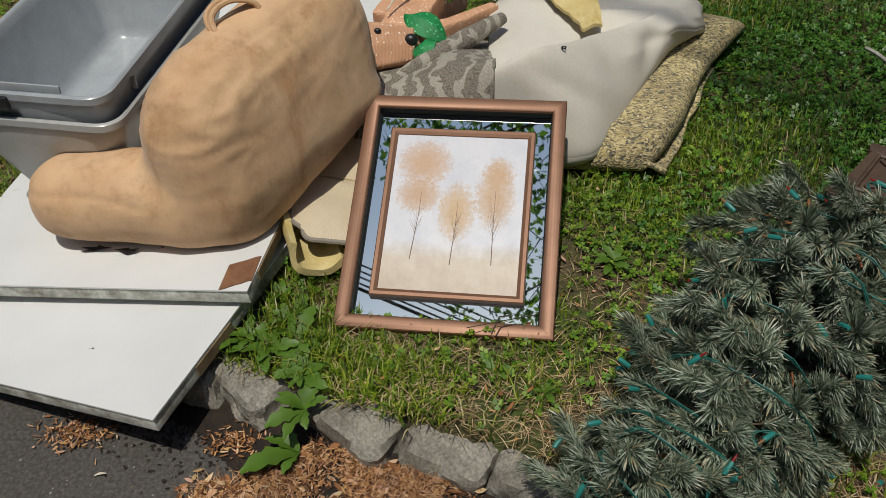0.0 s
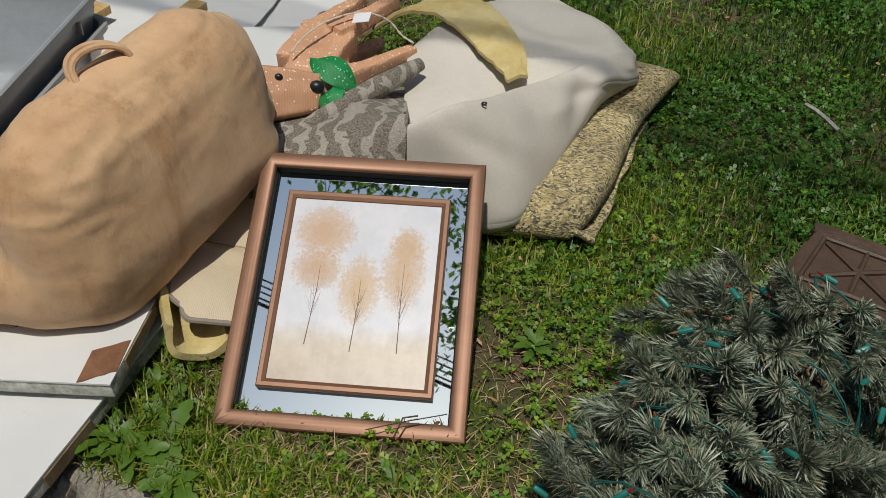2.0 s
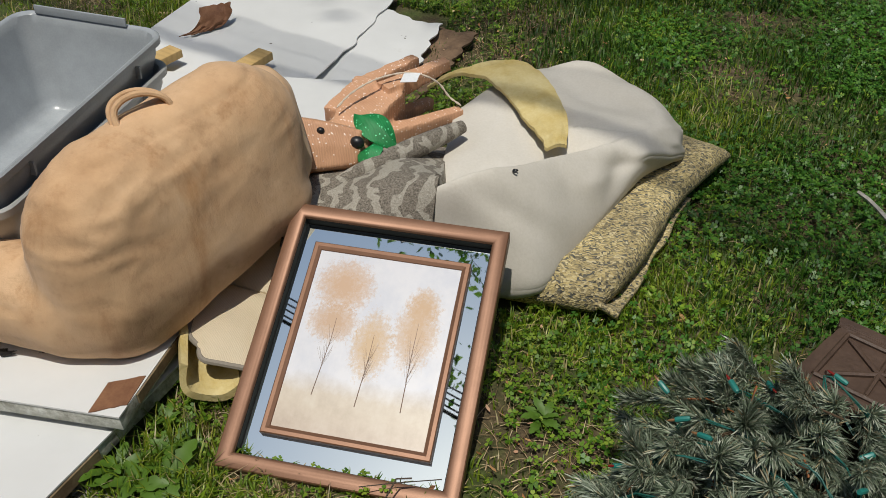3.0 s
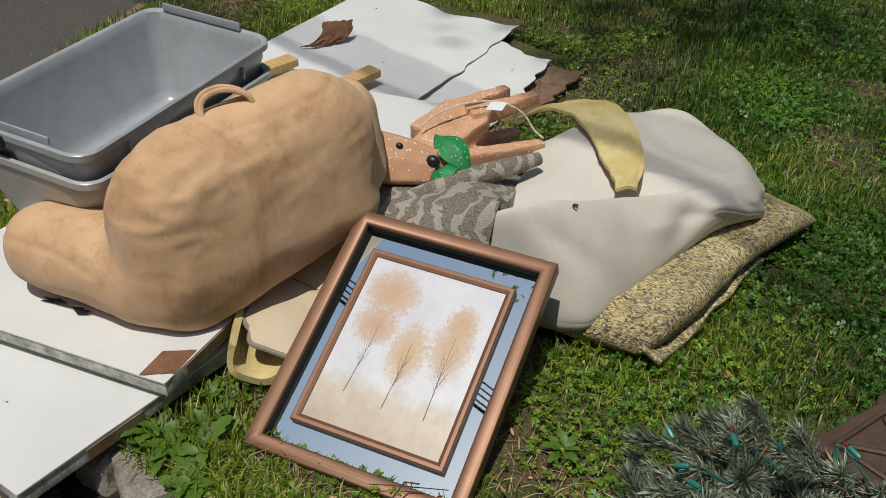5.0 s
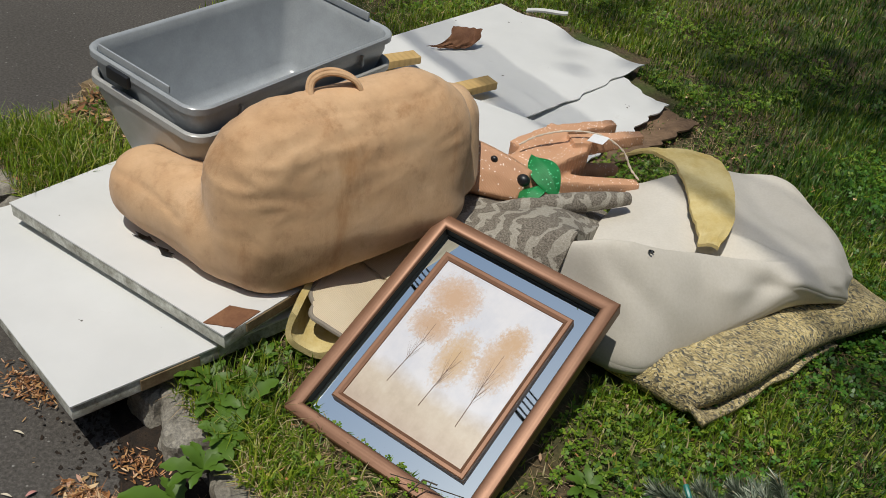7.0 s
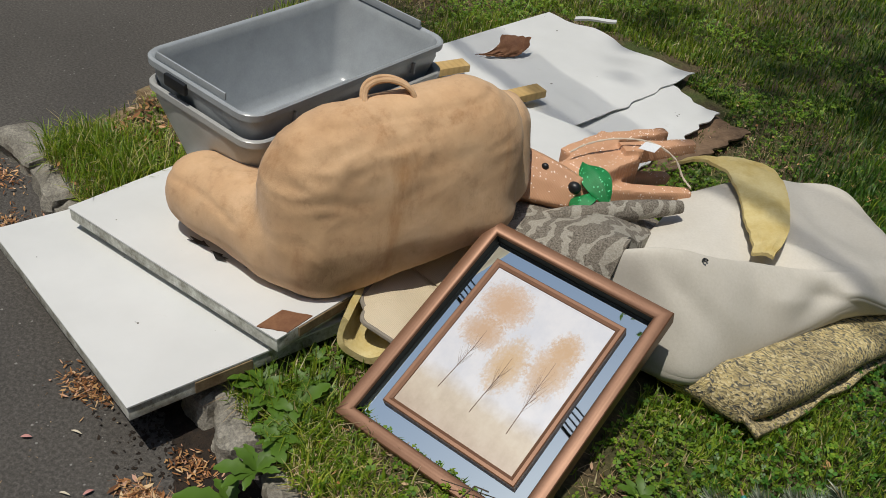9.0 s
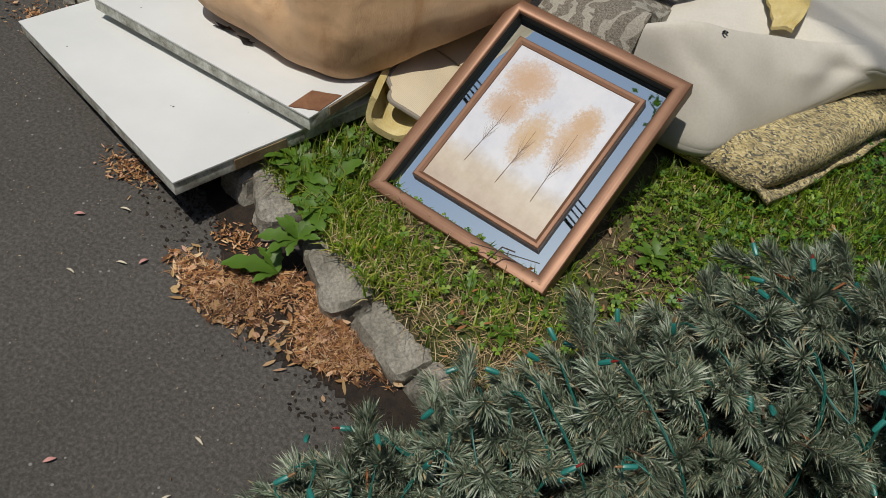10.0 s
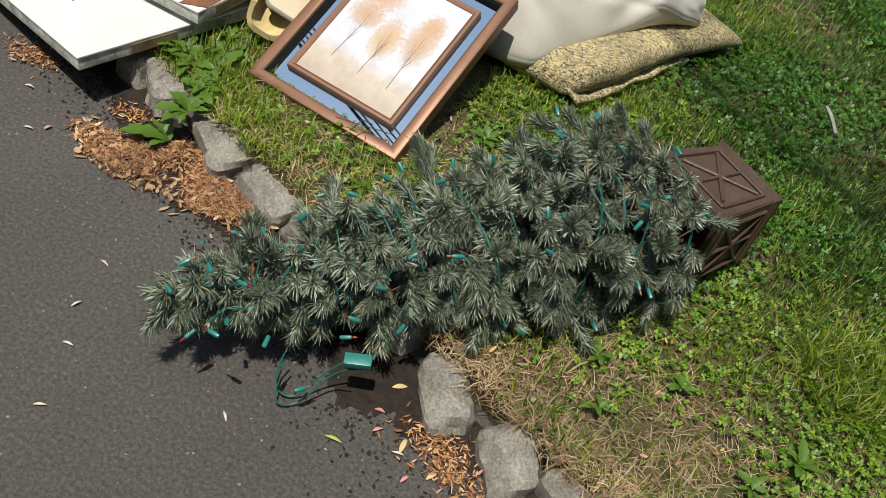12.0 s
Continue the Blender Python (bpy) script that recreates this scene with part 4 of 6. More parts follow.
    right = [(0.165, 1.330, 0.125), (0.240, 1.268, 0.200), (0.325, 1.318, 0.215), (0.420, 1.300, 0.226), (0.490, 1.190, 0.234), (0.550, 1.020, 0.232), (0.560, 0.872, 0.236)]

    def strip(u, v):
        p = spline(left, u).lerp(spline(right, u), v)
        p += Vector((1, 0.6, 0)) * (v - 0.5) * 0.012 * noise.noise((u * 13, v * 2, 3))
        p.z += 0.010 + 0.006 * math.sin(v * math.pi) + 0.005 * noise.noise((u * 12, v * 4, 8)) + 0.004 * noise.noise((u * 26, v * 9, 2))
        return p

    part("yellowed_strip", sheet_bm(60, 18, strip, 0.009), YELLOW, ob, "yellowed foam edge strip")
    screw = tube_bm([(0.461 + 0.0050 * math.cos(a), 0.648 + 0.0050 * math.sin(a), 0.302) for a in np.linspace(0.4, 5.6, 10)], 0.0020, 6)
    tagged(part("wire_ring", screw, BLACK), "small dark open wire ring on cream felt", "ring")


build_felt()


def build_pad():
    o = Vector((0.675, 0.535, 0))
    along = Vector((0.396, 0.918, 0)).normalized()
    across = Vector((-along.y, along.x, 0))
    length = 0.79

    def loop(u):
        """The upper layer turned round its front edge: outline from the back of the top to the tucked underside."""
        sink = 0.50 + 0.50 * min(1, u / 0.08) ** 0.5
        tail = 1 - 0.55 * max(0.0, (u - 0.84) / 0.16) ** 1.6
        top = (0.104 + 0.010 * math.sin(u * 7)) * sink * tail
        pts = []
        for k in range(10):
            s = 0.46 * (1 - k / 9) ** 1.3
            pts.append((s, top - 0.03 * s + 0.004 * noise.noise((u * 11, s * 14, 3))))
        for k in range(1, 8):
            a = math.pi / 2 + math.pi * k / 7
            pts.append((0.036 * math.cos(a) * sink, top / 2 + 0.012 + (top / 2 - 0.012) * math.sin(a)))
        pts += [(0.06, 0.022), (0.22, 0.020), (0.40, 0.02)]
        return pts

    bm = bmesh.new()
    rows = []
    n = 70
    for i in range(n + 1):
        u = i / n
        skew = -0.40 * (1 - u) ** 2 + 0.18 * u ** 3
        rows.append([bm.verts.new(o + along * (u * length + skew * max(0.0, s) * 0.9) + across * (s + 0.030 - 0.012 * math.sin(u * 8)) + Vector((0, 0, z))) for s, z in loop(u)])
    m = len(rows[0])
    for a, b in zip(rows, rows[1:]):
        for k in range(m):
            bm.faces.new((a[k], a[(k + 1) % m], b[(k + 1) % m], b[k]))
    bm.faces.new(rows[0])
    bm.faces.new(rows[-1][::-1])
    bmesh.ops.recalc_face_normals(bm, faces=bm.faces[:])
    for v in bm.verts:
        v.co += Vector((0.5, -0.3, 1)) * (0.0045 * noise.noise(v.co * 24) + 0.003 * noise.noise(v.co * 60))
    ob = thing("carpet_pad", "folded rebond foam carpet pad, speckled mustard and grey", "carpet pad")
    part("upper_fold", bm, PAD, ob, sharp=120)

    def lower(u, v):
        q = o + along * (0.004 + 0.55 * u) + across * (0.16 * v - 0.040 + 0.048 * u + 0.004 * math.sin(u * 17))
        q.z = 0.034 + 0.006 * noise.noise((u * 9, v * 3, 6)) - 0.010 * u + 0.026 * bell(u, 0.05) * bell(v - 0.25, 0.3)
        return q

    part("lower_fold", sheet_bm(50, 12, lower, 0.017), PAD, ob, sharp=120)


build_pad()


def build_rug():
    low = [(-0.03, 0.50, 0.12), (0.08, 0.515, 0.15), (0.20, 0.530, 0.18), (0.300, 0.552, 0.205)]
    ridge = [(-0.03, 0.585, 0.19), (0.075, 0.590, 0.205), (0.195, 0.605, 0.255), (0.304, 0.610, 0.292)]
    top = [(-0.04, 0.70, 0.185), (0.08, 0.700, 0.205), (0.19, 0.735, 0.235), (0.300, 0.740, 0.215)]
    far = [(-0.05, 0.93, 0.14), (0.06, 0.94, 0.14), (0.17, 0.96, 0.15), (0.27, 0.97, 0.14)]

    def f(u, v):
        p = spline([spline(r, u) for r in (low, ridge, top, far)], v)
        p.z += 0.006 * noise.noise((u * 4, v * 4, 9)) - 0.05 * max(0, u - 0.95) / 0.05 * (v > 0.35)
        return p

    ob = thing("patterned_rug", "grey and beige patterned rug rolled under print and deer", "rug")
    part("flat_part", sheet_bm(40, 44, f, 0.014), RUG, ob)
    roll = flowing([(0.02, 0.655, 0.185), (0.10, 0.720, 0.205), (0.20, 0.820, 0.220), (0.303, 0.940, 0.226)], 8)
    n = len(roll) - 1
    part("rolled_edge", tube_bm(roll, [0.008 + 0.019 * math.sin(min(1, k / n * 1.5) * 1.57) - 0.011 * (k / n) ** 6 for k in range(n + 1)], 16), RUG, ob, sharp=60)


build_rug()


def build_flap():
    ob = thing("rug_offcut", "cream ribbed rug offcut folded over yellow foam, under cushion", "rug offcut")

    def piece(corners, cut, lift):
        """A ribbed face between four corners (near left, near right, far right, far left), near left corner rounded."""
        a, b, c, d = (Vector(p) for p in corners)

        def f(u, v):
            p = a.lerp(b, u).lerp(d.lerp(c, u), v)
            r = max(0.0, 1 - u / cut) * max(0.0, 1 - v / cut) if cut else 0.0
            p = p + (c - a) * 0.17 * r ** 1.4
            p.z += lift * math.sin(u * math.pi) * math.sin(min(1.0, v * 1.3 + 0.1) * math.pi) - 0.010 * bell(v - 1, 0.07) - 0.003 * bell(v, 0.06) + 0.0015 * noise.noise((u * 6, v * 6, 4))
            return p

        return f

    near = piece(((-0.118, 0.172, 0.108), (0.030, 0.190, 0.080), (0.020, 0.385, 0.105), (-0.165, 0.415, 0.108)), 0.30, 0.012)
    rear = piece(((-0.165, 0.411, 0.103), (0.022, 0.381, 0.101), (0.035, 0.60, 0.150), (-0.15, 0.63, 0.13)), 0, 0.012)
    part("ribbed_face", sheet_bm(24, 24, near, 0.008), FLAP, ob)
    part("ribbed_face", sheet_bm(20, 20, rear, 0.008), FLAP, ob)
    edge = [near(0, 1 - k / 14) for k in range(15)] + [near(k / 16, 0) for k in range(1, 17)]
    part("bound_edge", tube_bm([p + Vector((0, 0, -0.003)) for p in edge], 0.0060, 7), BINDING, ob, "grey bound edge")

    # foam bent into a trough below the face, its near end open to view
    axis = Vector((-0.38, 0.92, 0.05)).normalized()
    side = Vector((axis.y, -axis.x, 0)).normalized()
    up = Vector((0, 0, 1))
    bm = bmesh.new()
    rings = []
    m = 20
    for k in range(11):
        c = Vector((-0.046, 0.152, 0.074)) + axis * (0.020 * k)
        wob = 1 + 0.05 * noise.noise((k * 0.4, 2, 1))
        shape = []
        for ro_s, ro_u in ((0.066, 0.060), (0.052, 0.042)):
            arc = []
            for i in range(m + 1):
                t = i / m
                a = radians(150 + 175 * t)
                lean = axis * (0.045 * max(0.0, 0.35 - t) + 0.030 * max(0.0, t - 0.75)) * (1 - k / 10)
                arc.append(c + (side * math.cos(a) * ro_s + up * math.sin(a) * ro_u) * wob + lean + up * 0.012 * max(0.0, 0.2 - t) * 5)
            shape.append(arc)
        rings.append([bm.verts.new(p) for p in shape[0] + shape[1][::-1]])
    n = len(rings[0])
    for a, b in zip(rings, rings[1:]):
        for i in range(n):
            bm.faces.new((a[i], a[(i + 1) % n], b[(i + 1) % n], b[i]))
    for ring in (rings[0], rings[-1]):
        for i in range(m):
            bm.faces.new((ring[i], ring[i + 1], ring[n - 2 - i], ring[n - 1 - i]))
    bmesh.ops.recalc_face_normals(bm, faces=bm.faces[:])
    for v in bm.verts:
        v.co += Vector((1, 1, 1)) * 0.003 * noise.noise(v.co * 22)
    part("yellow_foam", bm, YELLOW, ob, "yellowed curled foam layer")


build_flap()


# ---- glittered deer ornament ----
def beam(x, y, z, a, b, ra, rb):
    """A tapering square bar from a to b."""
    a, b = np.array(a), np.array(b)
    d = b - a
    n = np.linalg.norm(d)
    d = d / n
    s = np.cross(d, (0, 0, 1.0))
    s /= np.linalg.norm(s)
    u = np.cross(s, d)
    p = [x - a[0], y - a[1], z - a[2]]
    t, f, g = (sum(q * w for q, w in zip(p, v)) for v in (d, s, u))
    r = ra + (rb - ra) * np.clip(t / n, 0, 1)
    return np.maximum(np.maximum(np.abs(f), np.abs(g)) - r, np.maximum(-t, t - n))


def build_deer():
    def field(x, y, z):
        t = np.clip((x + 0.11) / 0.19, 0, 1)
        side, rise = y - 0.755 - 0.30 * (x + 0.08), z - 0.226 + 0.10 * (x + 0.02)
        wide = 0.068 - 0.026 * t ** 2
        a, b = np.abs(side * 0.80 - rise * 0.60), np.abs(side * 0.60 + rise * 0.80)
        head = np.maximum(np.maximum(a, b) - wide, np.maximum(-x - 0.14, x - 0.088)) * 0.9 + 0.12 * (np.minimum(a, b) - 0.03)
        muzzle = capsule(x, y, z, (0.05, 0.788, 0.226), (0.088, 0.800, 0.216), 0.030, 0.016)
        neck = capsule(x, y, z, (0.00, 0.86, 0.20), (0.055, 0.93, 0.20), 0.045, 0.052)
        trunk = beam(x, y, z, (0.045, 0.890, 0.195), (0.085, 1.055, 0.200), 0.050, 0.056)
        thigh = beam(x, y, z, (-0.012, 0.925, 0.215), (0.030, 1.075, 0.235), 0.034, 0.028)
        d = smin(smin(head, muzzle, 0.012), smin(neck, smin(trunk, thigh, 0.02), 0.02), 0.012)
        for a, b, ra, rb in (((0.012, 1.055, 0.235), (0.135, 1.200, 0.262), 0.026, 0.017), ((0.085, 1.030, 0.245), (0.222, 1.185, 0.270), 0.028, 0.017), ((0.105, 1.035, 0.170), (0.180, 1.175, 0.155), 0.022, 0.016), ((0.105, 0.925, 0.180), (0.276, 1.086, 0.183), 0.026, 0.017)):
            d = smin(d, beam(x, y, z, a, b, ra * 0.9, rb * 0.9), 0.008)
        return d

    v, q = skin(field, (-0.18, 0.66, 0.10), (0.34, 1.26, 0.36), 0.006)
    ridged = []
    for p in v:
        p = Vector(p)
        step = 0.0015 * noise.noise(p * 30)
        ridged.append(p + Vector((0.2, -0.5, 0.8)) * step)
    ob = thing("deer_ornament", "peach glitter deer ornament with green bow, fallen on its side", "ornament")
    part("body", np_mesh("body", ridged, q, DEER, smooth=True), None, ob)
    for name, a, b, r in (("eye", (0.034, 0.682, 0.33), (-0.043, 0.858, 0.22), 0.0090), ("nose", (0.120, 0.680, 0.31), (0.048, 0.856, 0.20), 0.0165)):
        c = next(p for p in (Vector(a).lerp(Vector(b), k / 200) for k in range(200)) if field(p.x, p.y, p.z) < -0.002)
        bm = bmesh.new()
        bmesh.ops.create_uvsphere(bm, u_segments=14, v_segments=10, radius=r, matrix=Matrix.Translation(c) @ Matrix.Diagonal((1.1, 0.9, 0.95, 1)))
        part(name, bm, BLACK, ob, "glossy black " + name)
    bow = thing("green_bow", "green glitter ribbon leaf bow tied on deer ornament", "bow")
    for base, tip, wide, roll in (((0.056, 0.850, 0.283), (0.170, 0.795, 0.240), 0.036, (0.50, 0.75, 0.35)), ((0.118, 0.800, 0.240), (0.112, 0.728, 0.215), 0.030, (0.9, 0.1, 0.25))):
        a, b, w = Vector(base), Vector(tip), Vector(roll).normalized()

        def leaf(u, v):
            half = wide * math.sin(min(1.0, 0.02 + u * 0.97) * math.pi) ** 0.85
            p = a.lerp(b, u) + w * (v - 0.5) * 2 * half
            p.z += 0.020 * math.sin(u * 3.0) - 0.012 * abs(v - 0.5) * 2
            return p

        part("bow_leaf", sheet_bm(14, 8, leaf, 0.002), GREEN_GLIT, bow)
    cord = [(0.005, 0.885, 0.275), (0.025, 0.925, 0.290), (0.052, 0.985, 0.292), (0.085, 1.030, 0.292), (0.130, 1.062, 0.292), (0.175, 1.070, 0.288), (0.215, 1.085, 0.262), (0.245, 1.085, 0.225), (0.275, 1.082, 0.206)]
    for k, wave in ((0, 1), (1, -1)):
        line = [p + Vector((0.002 * math.sin(i * 1.1) * wave, 0.002 * math.cos(i * 1.1) * wave, 0)) for i, p in enumerate(flowing(cord))]
        tagged(part("hang_cord", tube_bm(line, 0.0017, 6), CORD_W), "thin twisted white cord draped over deer ornament", "cord")
    tagged(part("paper_tag", sheet_bm(3, 3, lambda u, v: Vector((0.130 + 0.040 * u + 0.004 * v, 1.020 + 0.030 * v + 0.012 * u, 0.287 + 0.010 * v)), 0.001), TAG, None, "", False), "small white paper tag hanging on the cord", "tag")


build_deer()


# ---- fallen artificial tree in its pot ----
TIP, BASE = Vector((0.342, -0.722, 0.058)), Vector((1.130, 0.235, 0.135))
AXIS = (BASE - TIP).normalized()
LENGTH = (BASE - TIP).length


def sprig_mesh(seed, length, needles, long_n):
    """A bottle-brush twig along +z: short flat needles all round, a rusty bud at the end."""
    r = np.random.RandomState(seed)
    n = needles
    s = r.uniform(0.0, 1.0, n) ** 0.7
    a = r.uniform(0, 2 * math.pi, n)
    tilt = r.uniform(0.20, 1.05, n)
    ln = long_n * r.uniform(0.6, 1.25, n)
    root = np.stack([0 * s, 0 * s, s * length], -1)
    out = np.stack([np.cos(a) * np.sin(tilt), np.sin(a) * np.sin(tilt), np.cos(tilt)], -1)
    side = np.stack([-np.sin(a), np.cos(a), 0 * a], -1) * 0.0009
    bend = r.uniform(-1, 1, 2)
    sag = np.stack([bend[0] + r.uniform(-1, 1, n), bend[1] + r.uniform(-1, 1, n), r.uniform(-1, 1, n)], -1) * 0.013
    v = np.stack([root - side, root + side, root + out * ln[:, None] * 0.82 + sag * 0.7 + side * 1.1, root + out * ln[:, None] + sag, root + out * ln[:, None] * 0.82 + sag * 0.7 - side * 1.1], 1).reshape(-1, 3)
    k = np.arange(n)[:, None] * 5
    f = np.concatenate([k + [0, 1, 2], k + [0, 2, 4], k + [4, 2, 3]])
    stem = tube_bm([(0, 0, -0.05), (0, 0, length * 0.6), (0, 0, length * 0.98)], [0.0022, 0.0014, 0.0010], 5)
    me = np_mesh("sprig", v, f, [NEEDLE, BRANCH_TIP])
    bm = bmesh.new()
    bm.from_mesh(me)
    join(bm, stem, 1)
    bpy.data.meshes.remove(me)
    return mesh_of("branch", bm, [NEEDLE, BRANCH_TIP if seed == 4 else STEM])


def build_tree():
    ob = thing("artificial_christmas_tree", "frosted green artificial tree fallen on lawn, strung with lights", "christmas tree")
    part("trunk", tube_bm([TIP.lerp(BASE, t) for t in (0.02, 0.3, 0.7, 1.08)], [0.004, 0.009, 0.014, 0.02], 8), BARK, ob)
    meshes = [sprig_mesh(k, l, n, w) for k, (l, n, w) in enumerate(((0.060, 520, 0.023), (0.075, 600, 0.025), (0.055, 500, 0.022), (0.085, 640, 0.024), (0.065, 560, 0.026)))]
    u = AXIS.cross(Vector((0, 0, 1))).normalized()
    w = u.cross(AXIS)
    rr = random.Random(4)
    total = 298
    for k in range(total):
        s = 0.02 + 0.87 * ((k + 0.5) / total) ** 0.62
        ang = k * 2.39996 + rr.uniform(-0.4, 0.4)
        R = 0.062 + 0.222 * min(1.0, s / 0.78) ** 0.80
        if s > 0.86:
            R *= 1 - 0.25 * (s - 0.86) / 0.1
        R *= rr.uniform(0.80, 1.10) * (0.94 + 0.10 * math.sin(s * 40 + ang))
        radial = u * math.cos(ang) + w * math.sin(ang)
        c = TIP + AXIS * (s * LENGTH)
        d = (radial * 1.0 - AXIS * rr.uniform(0.1, 1.1) + Vector((rr.uniform(-0.9, 0.9), rr.uniform(-0.9, 0.9), rr.uniform(-0.9, 0.2)))).normalized()
        m = meshes[k % 5]
        scale = rr.uniform(0.85, 1.15)
        inner_part = rr.random() < 0.22
        p = c + radial * max(0.0, (R * (0.55 if inner_part else 1.0) - 0.085 * scale))
        floor = 0.015 if p.y > kerb_y(p.x) + 0.05 else -0.085
        p.z = max(p.z, floor + 0.03)
        tip = p + d * 0.12
        if tip.z < floor:
            d.z += (floor - tip.z) / 0.12 + 0.05
            d.normalize()
        q = d.to_track_quat("Z", "Y")
        part("branch", m, None, ob, smooth=False, at=Matrix.LocRotScale(p, q, Vector((scale,) * 3)))
    # dense inner needles
    src = meshes[0]
    base = np.empty(len(src.vertices) * 3, np.float32)
    src.vertices.foreach_get("co", base)
    base = base.reshape(-1, 3)[: 460 * 5]
    k5 = np.arange(460)[:, None] * 5
    tris = np.concatenate([k5 + [0, 1, 2], k5 + [0, 2, 4], k5 + [4, 2, 3]])
    vs, fs = [], []
    for k in range(420):
        s = 0.04 + 0.85 * ((k + 0.5) / 420) ** 0.62
        ang = k * 2.39996 + 1.0
        R = (0.060 + 0.212 * min(1.0, s / 0.78) ** 0.85) * rr.uniform(0.35, 0.90)
        radial = u * math.cos(ang) + w * math.sin(ang)
        p = TIP + AXIS * (s * LENGTH) + radial * max(0, R - 0.062)
        p.z = max(p.z, 0.03 if p.y > kerb_y(p.x) + 0.05 else -0.05)
        d = (radial - AXIS * rr.uniform(0.0, 1.2) + Vector((rr.uniform(-0.5, 0.5), rr.uniform(-0.5, 0.5), rr.uniform(-0.2, 0.5)))).normalized()
        m = np.array(d.to_track_quat("Z", "Y").to_matrix())
        vs.append(base @ m.T + np.array(p))
        fs.append(tris + len(base) * k)
    fill = part("inner_needles", np_mesh("inner_needles", np.concatenate(vs), np.concatenate(fs), NEEDLE), None, ob, smooth=False)
    tagged(fill, kind="stuff")
    return u, w


TREE_U, TREE_W = build_tree()


def build_pot():
    """A square tapered pot on its side, with raised borders and crossed ribs on each face."""
    axis = Vector((0.50, 0.865, 0.0)).normalized()
    side = Vector((axis.y, -axis.x, 0))
    foot = Vector((1.192, 0.330, 0.133))
    m = Matrix((side.to_4d(), Vector((0, 0, 1, 0)), (-axis).to_4d(), (0, 0, 0, 1))).transposed()
    m.translation = foot
    m[3][3] = 1.0
    ob = thing("square_pot", "dark brown square pot with carved panels, tipped over", "pot", m)
    h, a, b = 0.24, 0.105, 0.125
    bm = bmesh.new()

    def ring(s, z):
        return [bm.verts.new((x * s, y * s, z)) for x, y in ((-1, -1), (1, -1), (1, 1), (-1, 1))]

    loops = [ring(a - 0.012, 0.004), ring(a - 0.006, 0.0), ring(a, 0.004), ring(a, 0.022), ring(a - 0.006, 0.026), ring(b - 0.010, h - 0.03), ring(b, h - 0.026), ring(b, h), ring(b - 0.014, h), ring(b - 0.02, 0.12)]
    for p, q in zip(loops, loops[1:]):
        for k in range(4):
            bm.faces.new((p[k], p[(k + 1) % 4], q[(k + 1) % 4], q[k]))
    bm.faces.new(loops[0][::-1])
    bm.faces.new(loops[-1])
    bmesh.ops.recalc_face_normals(bm, faces=bm.faces[:])
    bmesh.ops.bevel(bm, geom=[e for e in bm.edges if e.calc_length() > 0.02], offset=0.003, segments=2, affect="EDGES")
    part("body", bm, URN, ob, "", False)
    for k in range(4):
        turn = pose(0, 0, 0, 0, 0, 90 * k)
        for x0, z0, x1, z1 in ((-0.078, 0.045, 0.078, 0.045), (-0.085, 0.195, 0.085, 0.195), (-0.078, 0.045, -0.085, 0.195), (0.078, 0.045, 0.085, 0.195), (-0.07, 0.06, 0.07, 0.18), (0.07, 0.06, -0.07, 0.18), (0, 0.05, 0, 0.19)):
            def y_at(z):
                return -(a - 0.004 + (b - a) * z / h)
            p, q = Vector((x0, y_at(z0), z0)), Vector((x1, y_at(z1), z1))
            part("raised_rib", tube_bm([p, p.lerp(q, 0.5), q], [0.0045, 0.005, 0.0045], 6), URN, ob, at=turn)


build_pot()


